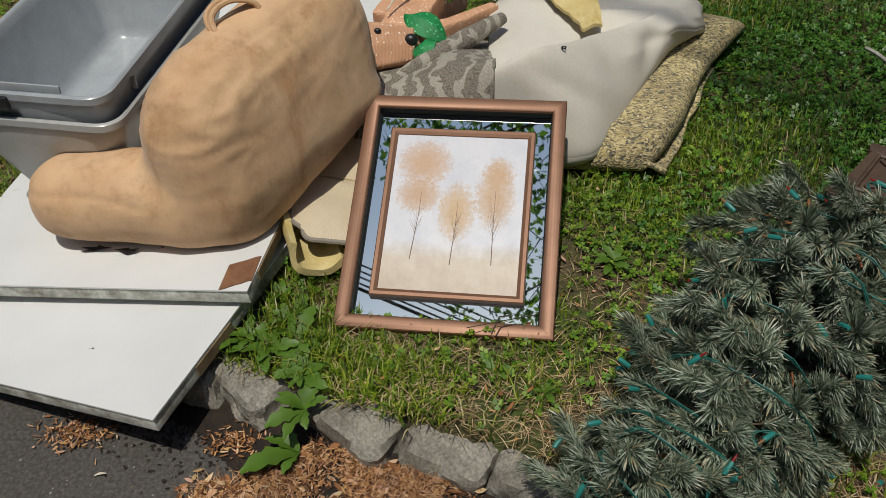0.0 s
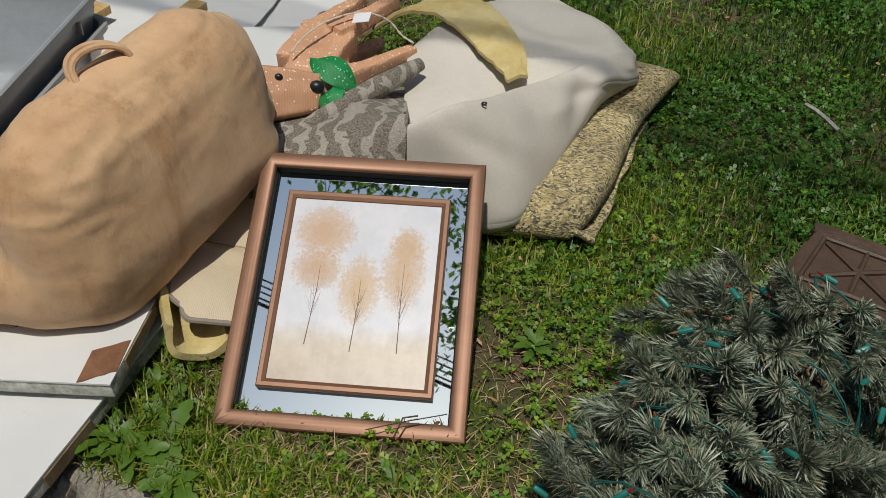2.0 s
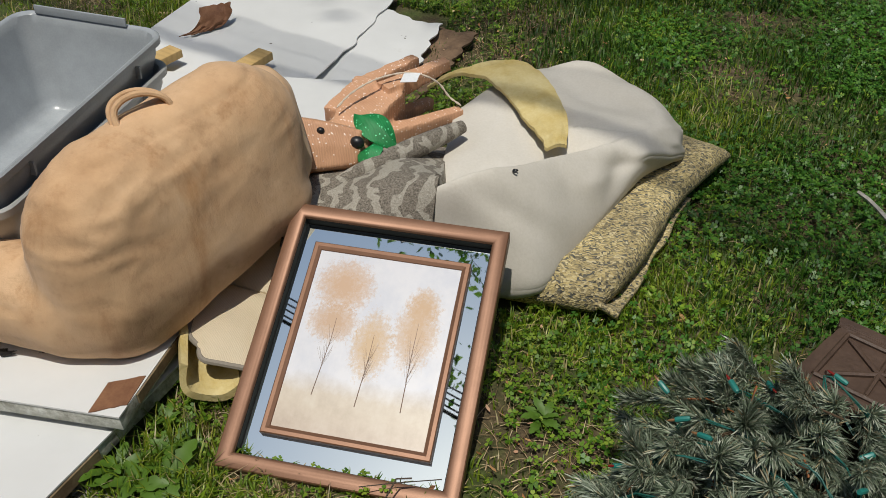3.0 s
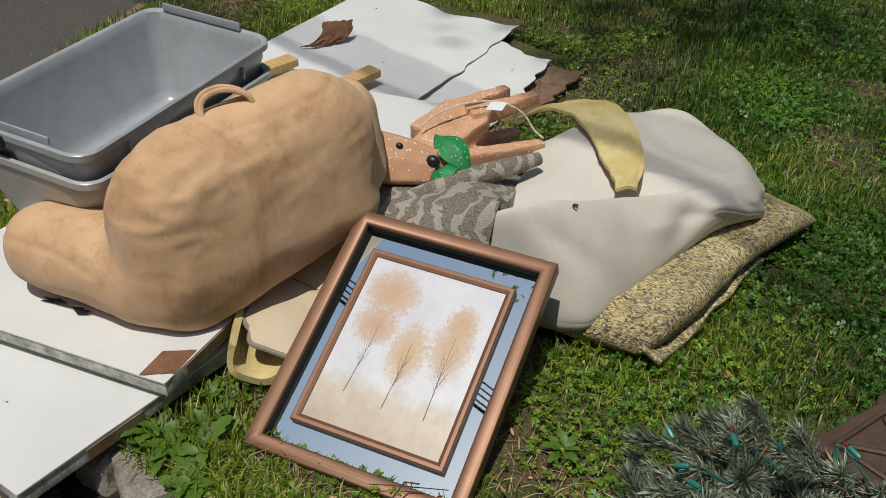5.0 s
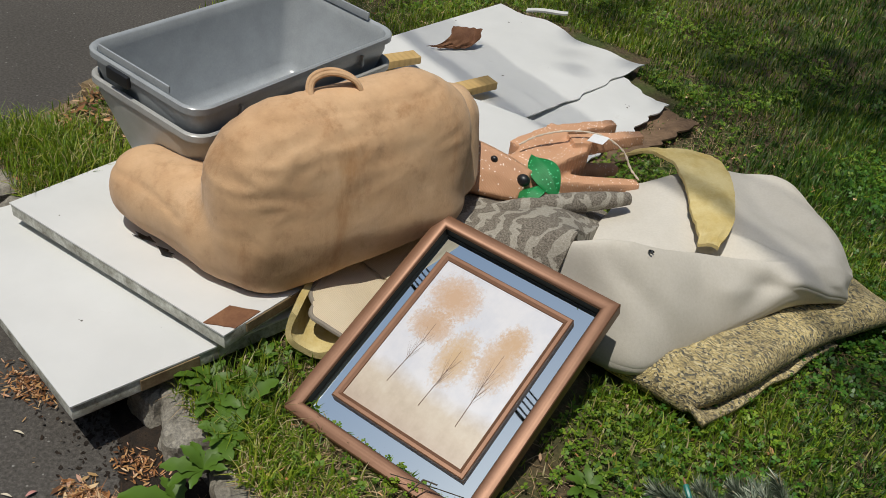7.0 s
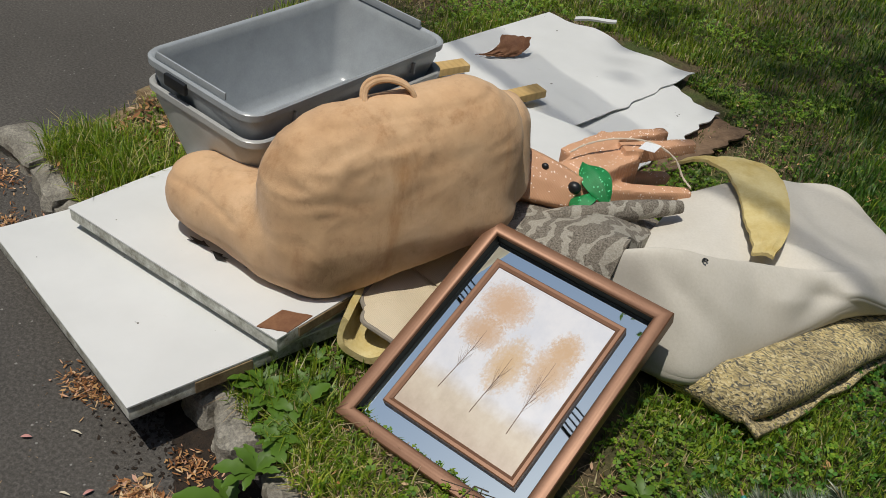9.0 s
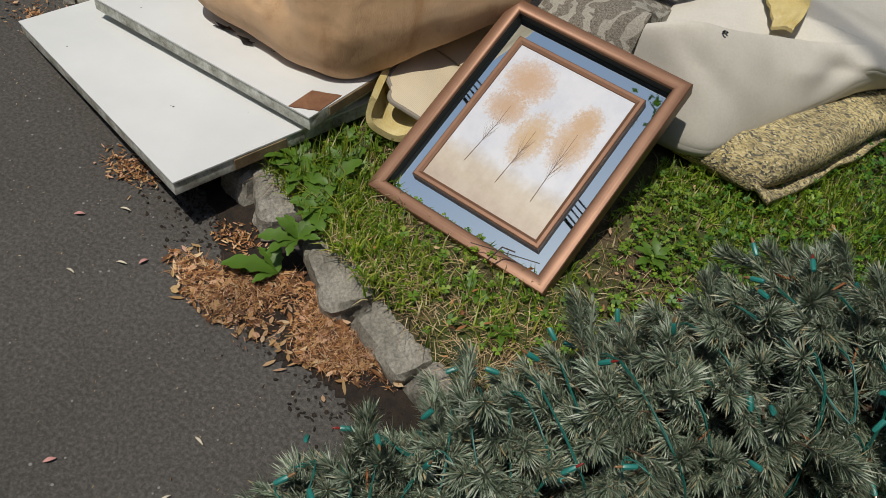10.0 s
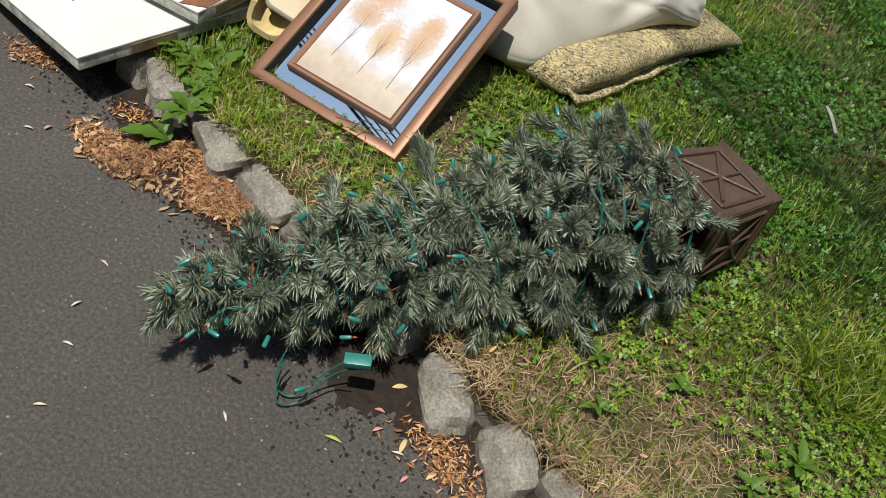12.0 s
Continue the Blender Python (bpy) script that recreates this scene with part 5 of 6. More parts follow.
def build_lights():
    ob = thing("string_lights", "teal string lights with red bulbs wound round fallen tree", "string lights")
    rr = random.Random(11)
    pts = []
    for k in range(190):
        s = 0.05 + 0.82 * k / 190 + 0.035 * math.sin(k * 0.8)
        ang = k * 0.31 + 1.9 * math.sin(k * 0.53) + rr.uniform(-0.25, 0.25)
        R = (0.050 + 0.206 * min(1.0, s / 0.78) ** 0.85) * rr.uniform(0.58, 0.86)
        p = TIP + AXIS * (s * LENGTH) + (TREE_U * math.cos(ang) + TREE_W * math.sin(ang)) * R
        p.z = max(p.z, -0.08 if p.y < kerb_y(p.x) else 0.02)
        pts.append(p)
    for side in (-1, 1):
        line = flowing(pts, 4)
        part("cord", tube_bm([p + (TREE_U * math.sin(i * 1.3) + TREE_W * math.cos(i * 1.3)) * 0.0026 * side for i, p in enumerate(line)], 0.0013, 5), GREEN_WIRE, ob)
    hang = [(0.575, -0.615, -0.02), (0.580, -0.640, -0.055), (0.600, -0.655, -0.082), (0.63, -0.64, -0.085), (0.66, -0.60, -0.03), (0.69, -0.575, 0.015)]
    for dx in (0.0, 0.012):
        part("cord", tube_bm(flowing([(x + dx, y - dx + 0.9 * dx * math.sin(60 * x), z) for x, y, z in hang]), 0.0019, 6), GREEN_WIRE, ob)
    part("controller", box_bm(0.055, 0.026, 0.022, 0.004), TEAL, ob, "teal plastic control box", at=pose(0.708, -0.563, 0.014, 10, -8, 25))
    socket = mesh_of("socket", tube_bm([(0, 0, 0), (0, 0, 0.004), (0, 0, 0.022), (0, 0, 0.025)], [0.0035, 0.0048, 0.0050, 0.0040], 8), TEAL)
    bulbs = [mesh_of("bulb", tube_bm([(0, 0, 0.024), (0, 0, 0.031), (0, 0, 0.036), (0, 0, 0.039)], [0.0024, 0.0025, 0.0018, 0.0004], 8), mt) for mt in (RED_BULB, CLEAR_BULB, RED_BULB)]
    marks = [(0.433, -0.675, 0.150), (0.382, -0.722, 0.105), (0.484, -0.722, 0.104), (0.543, -0.660, 0.104), (0.600, -0.640, 0.002), (0.682, -0.422, 0.172), (0.881, -0.256, 0.216), (0.825, -0.068, 0.314), (0.866, 0.006, 0.329), (1.012, -0.063, 0.262), (0.920, -0.360, 0.128)]
    places = [Vector(p) for p in marks] + [p for k, p in enumerate(pts) if k % 3 == 0 and p.z > 0.05]
    for k, p in enumerate(places):
        s = (p - TIP).dot(AXIS)
        radial = (p - TIP - AXIS * s).normalized()
        d = (radial * rr.uniform(-0.1, 0.6) + Vector((rr.uniform(-1, 1), rr.uniform(-1, 1), rr.uniform(-0.6, 0.6)))).normalized()
        so = part("socket", socket, None, ob, at=Matrix.LocRotScale(p + radial * rr.uniform(0.030, 0.062), d.to_track_quat("Z", "Y"), Vector((0.92, 0.92, 0.92))))
        if k % 3:
            part("bulb", bulbs[k % 3], None, so, "red glass mini bulb" if bulbs[k % 3].materials[0] == RED_BULB else "amber glass mini bulb")


build_lights()


# ---- overhead: cables and a street tree, seen in the mirror ----
def build_overhead():
    for k, (off, r) in enumerate(((-0.13, 0.020), (-0.075, 0.011), (-0.01, 0.010), (0.05, 0.010), (0.115, 0.010))):
        y = lambda x: -0.95 - 0.39 * x + off
        pts = [(x, y(x), 7.0 + 0.0016 * x * x) for x in np.linspace(-24, 24, 17)]
        tagged(part("overhead_cable", tube_bm(pts, r, 6), WIRE), "black overhead utility cable crossing the sky", "cable", group="overhead cables")
    tree = thing("street_tree", "street tree with fresh green spring leaves overhead", "tree", pose(4.6, 3.4, -0.02))
    rr = random.Random(21)
    o = Vector((4.6, 3.4, -0.02))
    part("trunk", tube_bm([(0, 0, 0), (0.05, 0.02, 1.2), (-0.05, 0, 3.0), (-0.2, -0.1, 5.2), (-0.3, -0.1, 9.2), (-0.3, 0, 14.0)], [0.24, 0.19, 0.17, 0.14, 0.09, 0.03], 12), BARK, tree)
    tips = [(-2.05, 0.75, 11.8), (-0.75, 1.85, 12.0), (0.25, 1.25, 11.8), (0.10, -0.05, 11.7), (-0.55, -1.10, 11.5), (-1.75, 1.30, 12.0), (2.6, 2.4, 12.5), (1.9, -2.9, 12.0), (2.2, 5.0, 12.0), (4.5, 6.4, 12.2), (7.4, 4.0, 11.8), (6.4, 0.8, 12.0), (3.4, 2.2, 14.6), (5.4, 4.4, 14.4)]
    centres = []
    for t in tips:
        t = Vector(t) - o
        root = Vector((-0.2, -0.1, rr.uniform(6.0, 9.0)))
        pts = [root.lerp(t, s) + Vector((rr.uniform(-0.1, 0.1), rr.uniform(-0.1, 0.1), 0.5 * math.sin(s * 3.14) + rr.uniform(-0.08, 0.08))) for s in np.linspace(0, 1, 9)]
        part("limb", tube_bm(pts, [0.065 * (1 - s) + 0.006 for s in np.linspace(0, 1, 9)], 7), BARK, tree)
        for p in pts[6 if t.x < -4 else 4:]:
            for _ in range(3):
                e = p + Vector((rr.uniform(-0.85, 0.85), rr.uniform(-0.85, 0.85), rr.uniform(-0.4, 0.5)))
                part("twig", tube_bm([p, p.lerp(e, 0.5) + Vector((0, 0, 0.03)), e], [0.010, 0.006, 0.003], 5), BARK, tree)
                centres.append(e)
                centres.append(p.lerp(e, 0.6))
    r = np.random.RandomState(5)
    n = 24
    c = np.repeat(np.array([tuple(x) for x in centres]), n, 0)
    c = c + r.normal(0, 0.22, c.shape)
    a, b = r.normal(size=c.shape), r.normal(size=c.shape)
    a /= np.linalg.norm(a, axis=1)[:, None]
    b = np.cross(a, b)
    b /= np.linalg.norm(b, axis=1)[:, None]
    l = r.uniform(0.05, 0.095, (len(c), 1))
    v = np.stack([c - a * l, c + b * l * 0.55, c + a * l, c - b * l * 0.55], 1).reshape(-1, 3)
    crown = part("crown", np_mesh("crown", v, np.arange(len(v)).reshape(-1, 4), CANOPY), None, tree, smooth=False)
    tagged(crown, kind="stuff")


build_overhead()


# ---- plants and litter ----
RS = np.random.RandomState(8)


def inside(x, y, poly):
    hit = np.zeros(len(x), bool)
    n = len(poly)
    for k in range(n):
        (x0, y0), (x1, y1) = poly[k], poly[(k + 1) % n]
        c = ((y0 > y) != (y1 > y)) & (x < (x1 - x0) * (y - y0) / (y1 - y0 + 1e-12) + x0)
        hit ^= c
    return hit


COVERED = [[(-0.16, 0.0), (-0.12, 1.4), (-0.85, 1.45), (-0.92, 0.05)], [(-0.26, -0.29), (-0.18, 0.05), (-0.9, 0.1), (-0.98, -0.1)],
           [(0.01, 0.05), (0.44, 0.03), (0.46, 0.55), (0.02, 0.55)], [(-0.98, 1.0), (-0.1, 1.0), (-0.15, 2.4), (-0.86, 2.36)], [(-0.3, 1.2), (0.02, 1.2), (0.08, 2.1), (-0.35, 2.25)],
           [(0.2, 0.53), (0.50, 0.53), (0.76, 0.95), (0.8, 1.45), (0.5, 1.55), (0.2, 1.45)], [(0.50, 0.62), (0.645, 0.57), (1.0, 1.3), (0.7, 1.45)], [(-0.15, 0.2), (0.3, 0.3), (0.3, 1.1), (-0.15, 1.1)]]


def lawn_spots(n, x0, x1, y0, y1):
    x, y = RS.uniform(x0, x1, n), RS.uniform(y0, y1, n)
    ok = (y > kerb_y(x) + 0.045) & (x > np.array([verge_x(k) for k in y]) + 0.06)
    for poly in COVERED:
        ok &= ~inside(x, y, poly)
    return x[ok], y[ok]


def wavy(x, y, s, seed):
    return np.array([noise.noise((a * s, b * s, seed)) for a, b in zip(x, y)])


def ground_z(x, y):
    return 0.018 * wavy(x * 1.3, (y - 0.05) * 1.3, 1.0, 0) + 0.008 * wavy(x * 6, (y - 0.05) * 6, 1.0, 3) - 0.014


def blades(name, label, x, y, height, width, lean, mat, flat=False, z0=None):
    """Bent tapering blades, three faces each."""
    n = len(x)
    z = ground_z(x, y) if z0 is None else z0
    a = RS.uniform(0, 2 * math.pi, n)
    d = np.stack([np.cos(a), np.sin(a), 0 * a], -1)
    s = np.stack([-np.sin(a), np.cos(a), 0 * a], -1) * width[:, None]
    p = np.stack([x, y, z], -1)
    up = np.array([0, 0, 1.0])
    h = height[:, None]
    l = lean[:, None]
    rise = np.sqrt(np.maximum(0.03, 1 - l * l))
    m = p + (d * l * 0.35 + up * rise * 0.6) * h
    t = p + (d * l + up * rise * (1 - 0.35 * l)) * h
    v = np.stack([p - s, p + s, m + s * 0.8, t, m - s * 0.8], 1).reshape(-1, 3)
    k = np.arange(n)[:, None] * 5
    f = np.concatenate([k + [0, 1, 2], k + [0, 2, 4], k + [4, 2, 3]])
    ob = part(name, np_mesh(name, v, f, mat), None, smooth=False)
    return tagged(ob, label, name.replace("_", " "), kind="stuff")


def build_grass():
    x, y = lawn_spots(230000, -1.6, 2.3, -0.75, 2.6)
    w = wavy(x, y, 2.3, 1.0)
    near = np.clip((y - kerb_y(x) - 0.10) / 0.35, 0, 1)
    # bare and clover-covered patches hold fewer blades
    under = np.exp(-(((x - 0.78) / 0.5) ** 2 + ((y - 0.0) / 0.4) ** 2))
    side = np.clip((-0.95 - x) / 0.1, 0, 1)
    keep = RS.uniform(0, 1, len(x)) < np.clip(0.68 - 0.55 * side + 1.0 * w - 0.40 * (x > 0.12) * np.exp(-((y - kerb_y(x) - 0.10) / 0.09) ** 2) - 0.35 * under - 0.95 * np.exp(-(((x - 1.20) / 0.30) ** 2 + ((y + 0.33) / 0.14) ** 2)), 0.14, 1.0)
    x, y, w, near = x[keep], y[keep], w[keep], near[keep]
    n = len(x)
    h = RS.uniform(0.022, 0.055, n) * (0.75 + 0.7 * np.clip(w + 0.3, 0, 1)) * (1 + 0.7 * np.exp(-((near - 0.2) / 0.25) ** 2))
    # right of the heap, many blades take the green with shade in it
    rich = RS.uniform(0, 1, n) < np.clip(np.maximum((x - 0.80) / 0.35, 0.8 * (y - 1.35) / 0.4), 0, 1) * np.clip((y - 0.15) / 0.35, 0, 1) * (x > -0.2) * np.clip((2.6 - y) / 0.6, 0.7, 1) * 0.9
    for pick, name, label, mat in ((~rich, "grass", "patchy green lawn grass, uneven and unmown", GRASS), (rich, "lush_grass", "lush deep green lawn grass beside the heap, darkened for shade", LUSH_SHADED)):
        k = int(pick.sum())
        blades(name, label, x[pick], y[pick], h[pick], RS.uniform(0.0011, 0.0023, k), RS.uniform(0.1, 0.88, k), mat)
    x, y = lawn_spots(110000, -1.7, 3.0, 2.4, 6.5)
    n = len(x)
    w = wavy(x, y, 1.7, 2.0)
    # farther back, part of the tree shade is put into the blade colour
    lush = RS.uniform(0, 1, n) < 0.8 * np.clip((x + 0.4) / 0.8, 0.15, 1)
    for pick, mat in ((lush, LUSH_SHADED), (~lush, GRASS)):
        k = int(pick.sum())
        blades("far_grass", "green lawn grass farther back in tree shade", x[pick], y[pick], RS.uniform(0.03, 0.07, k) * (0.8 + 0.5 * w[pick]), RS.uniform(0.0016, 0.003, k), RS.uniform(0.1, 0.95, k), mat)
    # tall tufts
    for cx, cy, r, k, hh in ((1.62, 0.10, 0.13, 900, 0.12), (0.08, -0.10, 0.08, 420, 0.07), (0.20, -0.14, 0.09, 350, 0.06), (-1.05, 0.35, 0.14, 800, 0.10), (-1.18, 0.28, 0.10, 500, 0.11), (-0.02, -0.06, 0.05, 200, 0.10), (1.35, 0.62, 0.12, 300, 0.08), (1.0, 1.55, 0.2, 500, 0.08)):
        a, q = RS.uniform(0, 6.28, k), r * np.sqrt(RS.uniform(0, 1, k))
        tx, ty = cx + q * np.cos(a), cy + q * np.sin(a)
        blades("grass_tuft", "taller tuft of dark green grass", tx, ty, RS.uniform(0.5, 1.1, k) * hh, RS.uniform(0.0012, 0.0022, k), RS.uniform(0.3, 0.98, k), GRASS)
    # straw near the kerb and on bare patches
    x, y = lawn_spots(120000, -1.5, 2.2, -0.75, 2.4)
    near = np.exp(-((y - kerb_y(x) - 0.12) / 0.16) ** 2) * np.where(x < 0.12, 0.45, 1.0) + 0.5 * np.exp(-((x + 1.25) / 0.2) ** 2) + 0.8 * np.exp(-(((x - 1.0) / 0.28) ** 2 + ((y + 0.33) / 0.13) ** 2)) + 1.0 * np.exp(-(((x - 1.22) / 0.30) ** 2 + ((y + 0.33) / 0.15) ** 2))
    bare = np.clip(-wavy(x, y, 2.3, 1.0) * 2.2, 0, 1)
    rich = np.clip((x - 0.80) / 0.35, 0, 1) * np.clip((y - 0.15) / 0.35, 0, 1)
    keep = RS.uniform(0, 1, len(x)) < (0.05 + 1.2 * near + 0.3 * bare) * (1 - 0.75 * rich)
    x, y = x[keep], y[keep]
    n = len(x)
    blades("straw", "dry tan straw and dead grass by the kerb", x, y, RS.uniform(0.02, 0.065, n), RS.uniform(0.0005, 0.0012, n), RS.uniform(0.93, 0.999, n), STRAW, z0=ground_z(x, y) + 0.006)
    k = 2600
    x = RS.uniform(0.72, 1.45, k)
    y = kerb_y(x) + RS.uniform(0.03, 0.13, k)
    blades("straw", "dry straw hanging over the back of kerb stones", x, y, RS.uniform(0.02, 0.06, k), RS.uniform(0.0006, 0.0013, k), RS.uniform(0.90, 0.999, k), STRAW, z0=RS.uniform(-0.05, 0.004, k))


build_grass()


def clover_patch(label, x, y, low, high, mat):
    n = len(x)
    z = ground_z(x, y) + RS.uniform(low, high, n)
    a0 = RS.uniform(0, 6.28, n)
    r = RS.uniform(0.0038, 0.0085, n)
    tilt = RS.normal(0, 0.35, (n, 2))
    vs, k = [], 0
    for j in range(3):
        a = a0 + j * 2.094
        d = np.stack([np.cos(a), np.sin(a)], -1)
        s = np.stack([-np.sin(a), np.cos(a)], -1)
        for f, g in ((0.0, 0.0), (0.7, 0.62), (1.25, 0.45), (1.12, 0.0), (1.25, -0.45), (0.7, -0.62)):
            o = (d * f + s * g) * r[:, None]
            vs.append(np.stack([x + o[:, 0], y + o[:, 1], z + o[:, 0] * tilt[:, 0] + o[:, 1] * tilt[:, 1] - 0.12 * abs(g) * r + 0.1 * f * r], -1))
    v = np.stack(vs, 1).reshape(-1, 3)
    base = np.arange(n)[:, None] * 18
    f = np.concatenate([base + [6 * j + i for i in range(6)] for j in range(3)])
    tagged(part("clover", np_mesh("clover", v, f, mat), None, smooth=False), label, "clover", kind="stuff")


def build_clover():
    x, y = lawn_spots(76000, -1.5, 2.2, -0.6, 3.0)
    w = wavy(x, y, 2.6, 5.0) + 0.35 * np.exp(-(((x - 0.75) / 0.35) ** 2 + ((y - 0.35) / 0.3) ** 2)) + 0.3 * np.exp(-(((x + 0.05) / 0.2) ** 2 + ((y - 0.02) / 0.2) ** 2)) + 0.25 * np.exp(-(((x - 1.1) / 0.4) ** 2 + ((y - 1.1) / 0.6) ** 2))
    rich = np.clip((x - 0.70) / 0.35, 0, 1) * np.clip((y - 0.15) / 0.35, 0, 1)
    keep = RS.uniform(0, 1, len(x)) < np.clip(0.22 + 0.40 * np.clip((x - 0.95) / 0.25, 0, 1) * np.clip((y - kerb_y(x) - 0.20) / 0.2, 0, 1) + 1.6 * w, 0.03, 1) * np.clip((y - kerb_y(x) - 0.08) / 0.35, 0.06, 1) * (1 - 0.9 * rich)
    clover_patch("low clover and small round weeds in the lawn", x[keep], y[keep], 0.008, 0.036, CLOVER)
    x, y = lawn_spots(52000, 0.55, 2.4, 0.1, 3.2)
    rich = np.clip((x - 0.60) / 0.35, 0, 1) * np.clip((y - 0.10) / 0.35, 0, 1)
    keep = RS.uniform(0, 1, len(x)) < np.clip(0.42 + 1.3 * wavy(x, y, 2.2, 7.0), 0.05, 1) * rich
    clover_patch("deep green clover crowding the lush lawn", x[keep], y[keep], 0.015, 0.050, DEEP_CLOVER)


build_clover()


def weed_leaf(l, w, teeth, seed):
    rr = random.Random(seed)

    def f(u, v):
        half = w * (math.sin(min(1.0, u * 0.93 + 0.05) * 3.05) ** 0.8) * (1 + teeth * math.sin(u * 21 + seed) + 0.1 * rr.random())
        side = (v - 0.5) * 2
        return Vector((u * l, side * half, 0.20 * l * math.sin(u * 2.4) + 0.12 * w * abs(side)))

    return mesh_of("leaf", sheet_bm(9, 4, f, 0.0006), WEED)


LEAVES = [weed_leaf(0.085, 0.016, 0.22, 1), weed_leaf(0.075, 0.014, 0.12, 2), weed_leaf(0.10, 0.020, 0.25, 3)]


def weed(x, y, n, size, z=0.0, label="broad-leaved green weed rosette growing by the kerb"):
    ob = thing("weed", label, "weed", pose(x, y, z), group="weeds")
    rr = random.Random(int((x + 9) * 1000 + y * 77))
    for k in range(n):
        s = 0.8 * size * rr.uniform(0.7, 1.15)
        part("leaf", LEAVES[k % 3], None, ob, at=Matrix.LocRotScale((rr.uniform(-0.006, 0.006), rr.uniform(-0.006, 0.006), rr.uniform(0.0, 0.01)), Euler((rr.uniform(-0.35, 0.35), rr.uniform(-0.28, 0.12), k * 6.283 / n + rr.uniform(-0.3, 0.3))), Vector((s, s, s))))


def kerb_plant(at, leaves):
    ob = thing("weed", "weed with broad toothed leaves hanging over the kerb", "weed", at, group="weeds")
    leaf = weed_leaf(0.10, 0.019, 0.24, 5)
    for turn, dip, sc in leaves:
        part("leaf", leaf, None, ob, at=pose(0, 0, 0.0, 0, 0, turn) @ pose(0, 0, 0.004, rnd(-18, 18), dip, 0) @ Matrix.Scale(sc, 4))


kerb_plant(pose(-0.02, -0.195, -0.01), ((215, 10, 0.8), (250, 18, 0.7), (160, -5, 0.6), (100, -12, 0.6), (60, -18, 0.55), (290, 10, 0.5), (20, -10, 0.5), (190, -25, 0.6)))
kerb_plant(pose(-0.030, -0.245, -0.080), ((215, 2, 1.15), (222, 6, 0.75), (170, -4, 0.7), (255, 2, 0.6), (130, -20, 0.6)))
for x, y, n, s, z in ((-0.06, -0.03, 10, 0.9, 0.0), (-0.12, -0.06, 10, 0.95, 0.0), (-0.035, -0.13, 9, 0.85, 0.0), (-0.09, 0.03, 8, 0.75, 0.0), (-0.17, -0.03, 8, 0.8, 0.0), (-0.04, -0.11, 8, 0.85, 0.0), (-0.13, 0.10, 7, 0.6, 0.0), (0.58, 0.235, 9, 0.62, 0.0), (0.34, -0.09, 6, 0.5, 0.0),
                      (1.10, -0.22, 6, 0.5, 0.0), (1.28, -0.18, 7, 0.55, 0.0), (1.48, -0.32, 7, 0.55, 0.0), (1.15, -0.34, 5, 0.5, 0.0), (1.55, -0.2, 7, 0.7, 0.0), (-1.12, 0.48, 8, 0.7, -0.02), (-1.02, 0.60, 8, 0.7, -0.02), (-1.22, 0.55, 8, 0.6, -0.02), (0.44, -0.14, 6, 0.45, 0.0), (0.80, -0.36, 5, 0.4, -0.02), (0.98, 0.34, 6, 0.5, 0.0)):
    weed(x, y, n, s, z)


def flakes(name, label, x, y, z, l, w, mat, category):
    """Small dry curled pods and petals."""
    n = len(x)
    a = RS.uniform(0, 6.28, n)
    d = np.stack([np.cos(a), np.sin(a), RS.normal(0, 0.25, n)], -1)
    s = np.stack([-np.sin(a), np.cos(a), RS.normal(0, 0.3, n)], -1)
    c = np.stack([x, y, z], -1)
    up = np.array([0, 0, 1.0])
    L, W = l[:, None], w[:, None]
    v = np.stack([c - d * L, c - d * L * 0.3 + s * W + up * W * 0.5, c + d * L * 0.5 + s * W * 0.8 + up * W * 0.4, c + d * L + up * W * 0.8, c + d * L * 0.5 - s * W * 0.8, c - d * L * 0.3 - s * W], 1).reshape(-1, 3)
    f = np.arange(n)[:, None] * 6 + np.arange(6)
    return tagged(part(name, np_mesh(name, v, f, mat), None, smooth=False), label, category, kind="stuff")


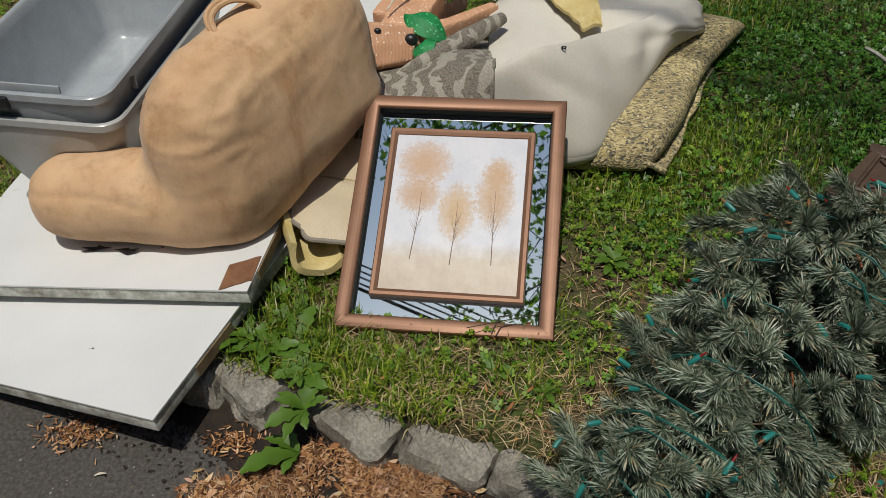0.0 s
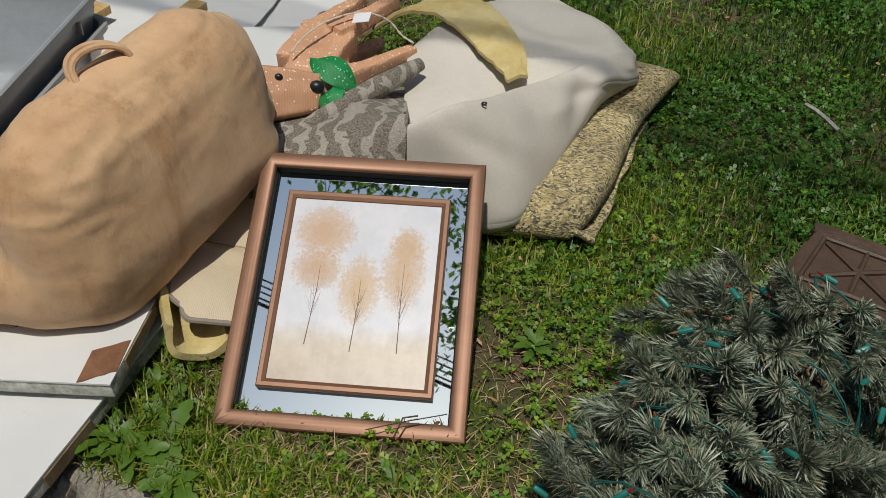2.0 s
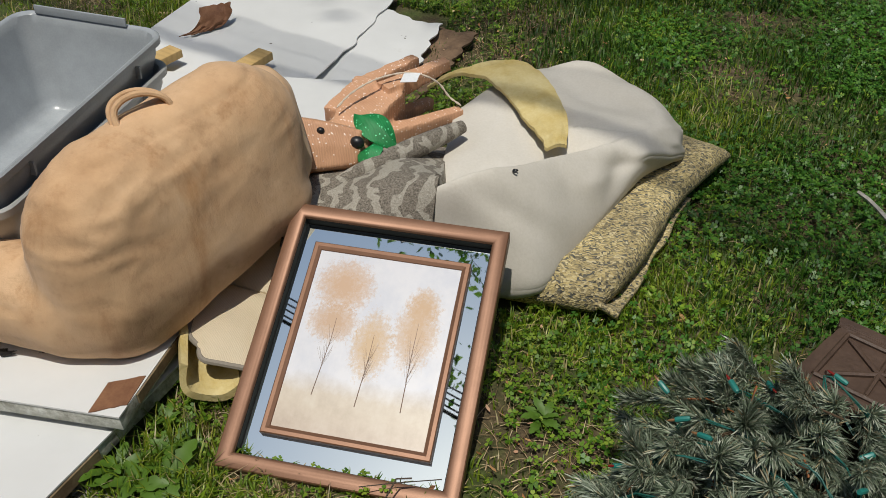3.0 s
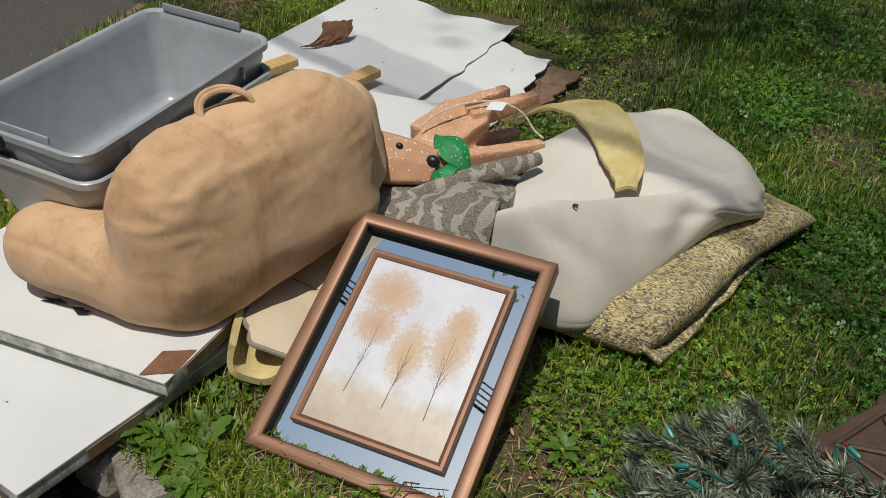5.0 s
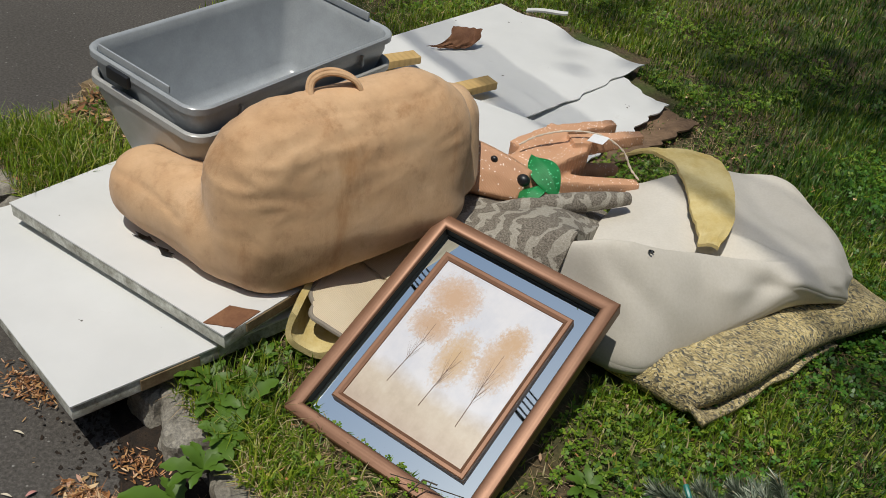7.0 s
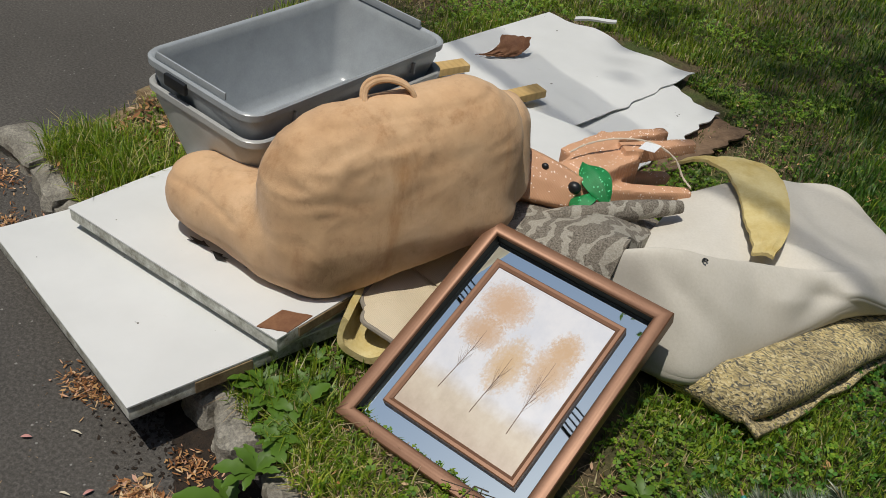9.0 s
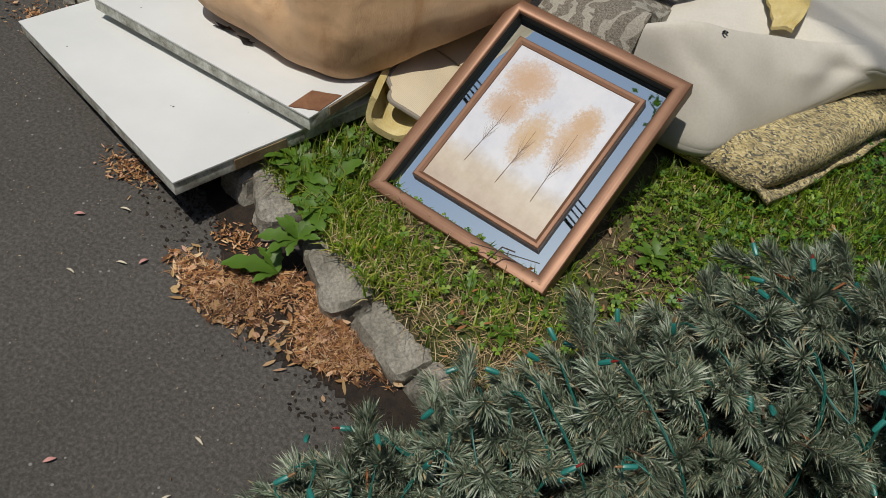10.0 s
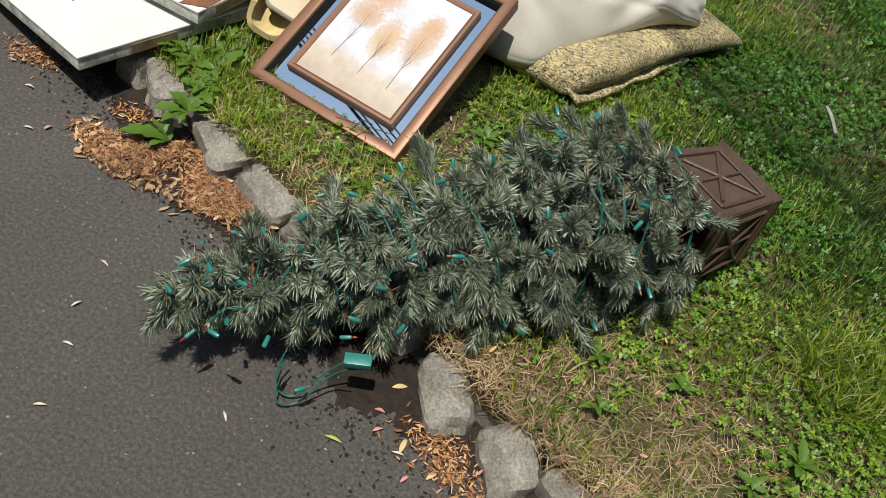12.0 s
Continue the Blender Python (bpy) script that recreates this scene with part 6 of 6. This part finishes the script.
def build_litter():
    # heap of dry seed pods against the kerb: a tapering drift
    n = 7600
    t = RS.beta(1.6, 1.3, n)
    x = -0.22 + 0.52 * t + RS.normal(0, 0.02, n)
    front = np.interp(x, [-0.25, -0.18, -0.1, 0.0, 0.1, 0.2, 0.3], [-0.36, -0.40, -0.42, -0.41, -0.40, -0.37, -0.33])
    y0 = x
    back = np.interp(x, [-0.25, -0.15, 0.0, 0.3], [-0.33, -0.30, -0.21, -0.29])
    y = back + (front - back) * RS.beta(1.0, 1.3, n) * (1 + 0.45 * wavy(x, y0 * 0, 14.0, 3.0))
    thin = RS.uniform(0, 1, n) < np.clip(0.75 + 1.6 * wavy(x, y, 9.0, 8.0), 0.1, 1)
    x, y = x[thin], y[thin]
    n = len(x)
    big = RS.uniform(0, 1, n)
    ln = np.where(big > 0.93, RS.uniform(0.008, 0.017, n), np.where(big > 0.55, RS.uniform(0.004, 0.009, n), RS.uniform(0.0015, 0.0045, n)))
    wd = np.where(big > 0.93, RS.uniform(0.003, 0.0060, n), np.where(big > 0.55, RS.uniform(0.0007, 0.0024, n), RS.uniform(0.0004, 0.0012, n)))
    flakes("seed_litter", "drift of dry brown and pink seed pods against kerb", x, y, -0.096 + RS.uniform(0, 0.012, n), ln, wd, LITTER, "litter")
    k = 1500
    sel = RS.randint(0, n, k)
    blades("fine_stalks", "fine dry stalks in the drift of seed pods", x[sel], y[sel], RS.uniform(0.012, 0.04, k), RS.uniform(0.0004, 0.0009, k), RS.uniform(0.95, 0.999, k), LITTER, z0=-0.092 + RS.uniform(0, 0.014, k))
    # long winged pods along the outer edge of the drift
    k = 130
    t = RS.uniform(0, 1, k)
    ex = -0.24 + 0.50 * t
    ey = np.interp(ex, [-0.25, -0.18, -0.1, 0.0, 0.1, 0.2, 0.3], [-0.35, -0.385, -0.40, -0.395, -0.385, -0.355, -0.32]) + RS.normal(0.030, 0.032, k)
    flakes("winged_pods", "tan and pink winged maple keys lying on seed drift", ex, ey, -0.096 + RS.uniform(0, 0.003, k), RS.uniform(0.007, 0.017, k), RS.uniform(0.0025, 0.005, k), WINGS, "litter")
    # smaller drifts
    for cx, cy, r, k in ((-0.50, -0.22, 0.035, 260), (-0.17, -0.22, 0.03, 160), (0.935, -0.565, 0.045, 420), (-1.35, 0.12, 0.05, 300), (1.0, -0.60, 0.04, 160), (-1.1, 0.02, 0.05, 200)):
        flakes("seed_litter", "small drift of dry brown seed pods on asphalt", cx + RS.normal(0, r, k), cy + RS.normal(0, r * 0.6, k), -0.096 + RS.uniform(0, 0.008, k), RS.uniform(0.003, 0.011, k), RS.uniform(0.0008, 0.0025, k), LITTER, "litter")
    # litter among the grass
    x, y = lawn_spots(2600, -1.4, 2.0, -0.6, 2.2)
    keep = (x < 0.75) | (y < 0.2) | (RS.uniform(0, 1, len(x)) < 0.25)
    x, y = x[keep], y[keep]
    flakes("dead_leaf_bits", "scattered dry leaf bits among grass", x, y, ground_z(x, y) + RS.uniform(0.005, 0.03, len(x)), RS.uniform(0.004, 0.012, len(x)), RS.uniform(0.001, 0.004, len(x)), LITTER, "litter")
    x, y = RS.normal(-1.22, 0.13, 1400), RS.uniform(0.1, 1.6, 1400)
    ok = (x > np.array([verge_x(k) for k in y]) + 0.10) & (y > kerb_y(x) + 0.06)
    x, y = x[ok], y[ok]
    k = len(x)
    flakes("dead_leaf_bits", "brown dead leaf bits on the weedy verge", x, y, ground_z(x, y) + RS.uniform(0.005, 0.03, k), RS.uniform(0.006, 0.016, k), RS.uniform(0.002, 0.006, k), LITTER, "litter")
    # fine grit on the asphalt
    k = 1500
    x, y = RS.uniform(-2.2, 1.3, k), RS.uniform(-1.3, 0.4, k)
    ok = y < kerb_y(x) - 0.01
    flakes("grit", "pale grit and chaff specks on asphalt", x[ok], y[ok], np.full(ok.sum(), -0.098), RS.uniform(0.0008, 0.004, ok.sum()), RS.uniform(0.0005, 0.0012, ok.sum()), STRAW, "grit")
    # dark crumbs of soil washed along the kerb
    bm = bmesh.new()

    def stain(u, v):
        x = -0.45 + 1.75 * u
        w = 0.05 + 0.06 * noise.noise((x * 5, 1, 1)) + 0.05 * math.exp(-((x - 0.75) / 0.2) ** 2) + 0.075 * math.exp(-((x - 0.03) / 0.22) ** 2)
        return Vector((x, kerb_y(x) + 0.02 - max(0.01, w * (1 + 0.35 * noise.noise((x * 22, 7, 2)) + 0.15 * noise.noise((x * 75, 3, 2)))) * 1.6 * v, -0.0985 + 0.004 * (1 - v) + 0.002 * noise.noise((x * 40, v * 9, 6))))

    tagged(part("soil_wash", sheet_bm(420, 6, stain, 0.004), MULCH), "dark damp soil washed along the kerb foot", "soil", kind="stuff")
    k = 2600
    x = RS.uniform(-0.45, 1.25, k)
    y = kerb_y(x) - 0.02 - np.abs(RS.normal(0, 0.075, k)) * (1 + 0.8 * np.exp(-((x - 0.75) / 0.2) ** 2))
    flakes("soil_crumbs", "dark crumbs of soil and rotted chaff on asphalt", x, y, np.full(k, -0.0985), RS.uniform(0.001, 0.007, k), RS.uniform(0.0008, 0.0045, k), MULCH, "soil")
    # single petals and pods
    pods = [mesh_of("petal", sheet_bm(5, 2, lambda u, v: Vector((l * (u - 0.5), (v - 0.5) * w * math.sin(0.2 + u * 2.8), 0.003 + 0.004 * math.sin(u * 3))), 0.0006), m) for l, w, m in ((0.022, 0.008, plain("pink_petal", (0.52, 0.25, 0.22), 0.7)), (0.024, 0.005, plain("cream_petal", (0.62, 0.55, 0.42), 0.7)), (0.035, 0.008, plain("lime_leaf", (0.38, 0.46, 0.08), 0.6)), (0.032, 0.011, plain("tan_leaf", (0.58, 0.42, 0.22), 0.7)))]
    for x, y, kind, turn in ((-0.472, -0.383, 0, 40), (-0.411, -0.311, 1, 20), (0.154, -0.731, 1, 75), (0.119, -0.617, 1, -10), (0.212, -0.811, 1, 10), (0.273, -0.940, 1, 30), (0.549, -0.757, 1, -40), (0.742, -0.671, 2, 10), (0.782, -0.485, 3, 40), (0.859, -0.600, 3, 100), (-0.05, -0.80, 0, 60), (-0.30, -0.42, 1, 20), (-0.27, -0.39, 0, 80), (-0.36, -0.50, 1, 0), (-0.52, -0.62, 0, 30), (0.80, -0.60, 0, 50), (0.86, -0.62, 1, 20), (0.90, -0.66, 0, 70), (0.78, -0.56, 0, 10), (0.94, -0.62, 3, 70)):
        tagged(part("petal", pods[kind], None, at=pose(x, y, -0.098, rnd(-8, 8), rnd(-8, 8), turn)), ("small pink petal on asphalt", "small cream pod on asphalt", "yellow-green fallen leaf on asphalt", "tan dry leaf on asphalt")[kind], "petal", group="fallen petals")
    # twigs
    for pts, r, label in (([(1.322, 1.150, 0.030), (1.338, 1.110, 0.036), (1.355, 1.075, 0.034), (1.376, 1.030, 0.028)], 0.006, "grey weathered stick lying in the grass"), ([(0.33, -0.03, 0.045), (0.345, -0.01, 0.075), (0.37, 0.0, 0.07)], 0.0016, "thin dry stalk across the frame edge"), ([(0.28, -0.02, 0.05), (0.34, 0.0, 0.05), (0.42, 0.015, 0.06)], 0.001, "thin dry stalk across the frame edge")):
        tagged(part("twig", tube_bm(pts, r, 6), BARK if r < 0.005 else surf("pale_stick", (0.26, 0.24, 0.21), (0.42, 0.40, 0.36), 30)), label, "twig")


build_litter()
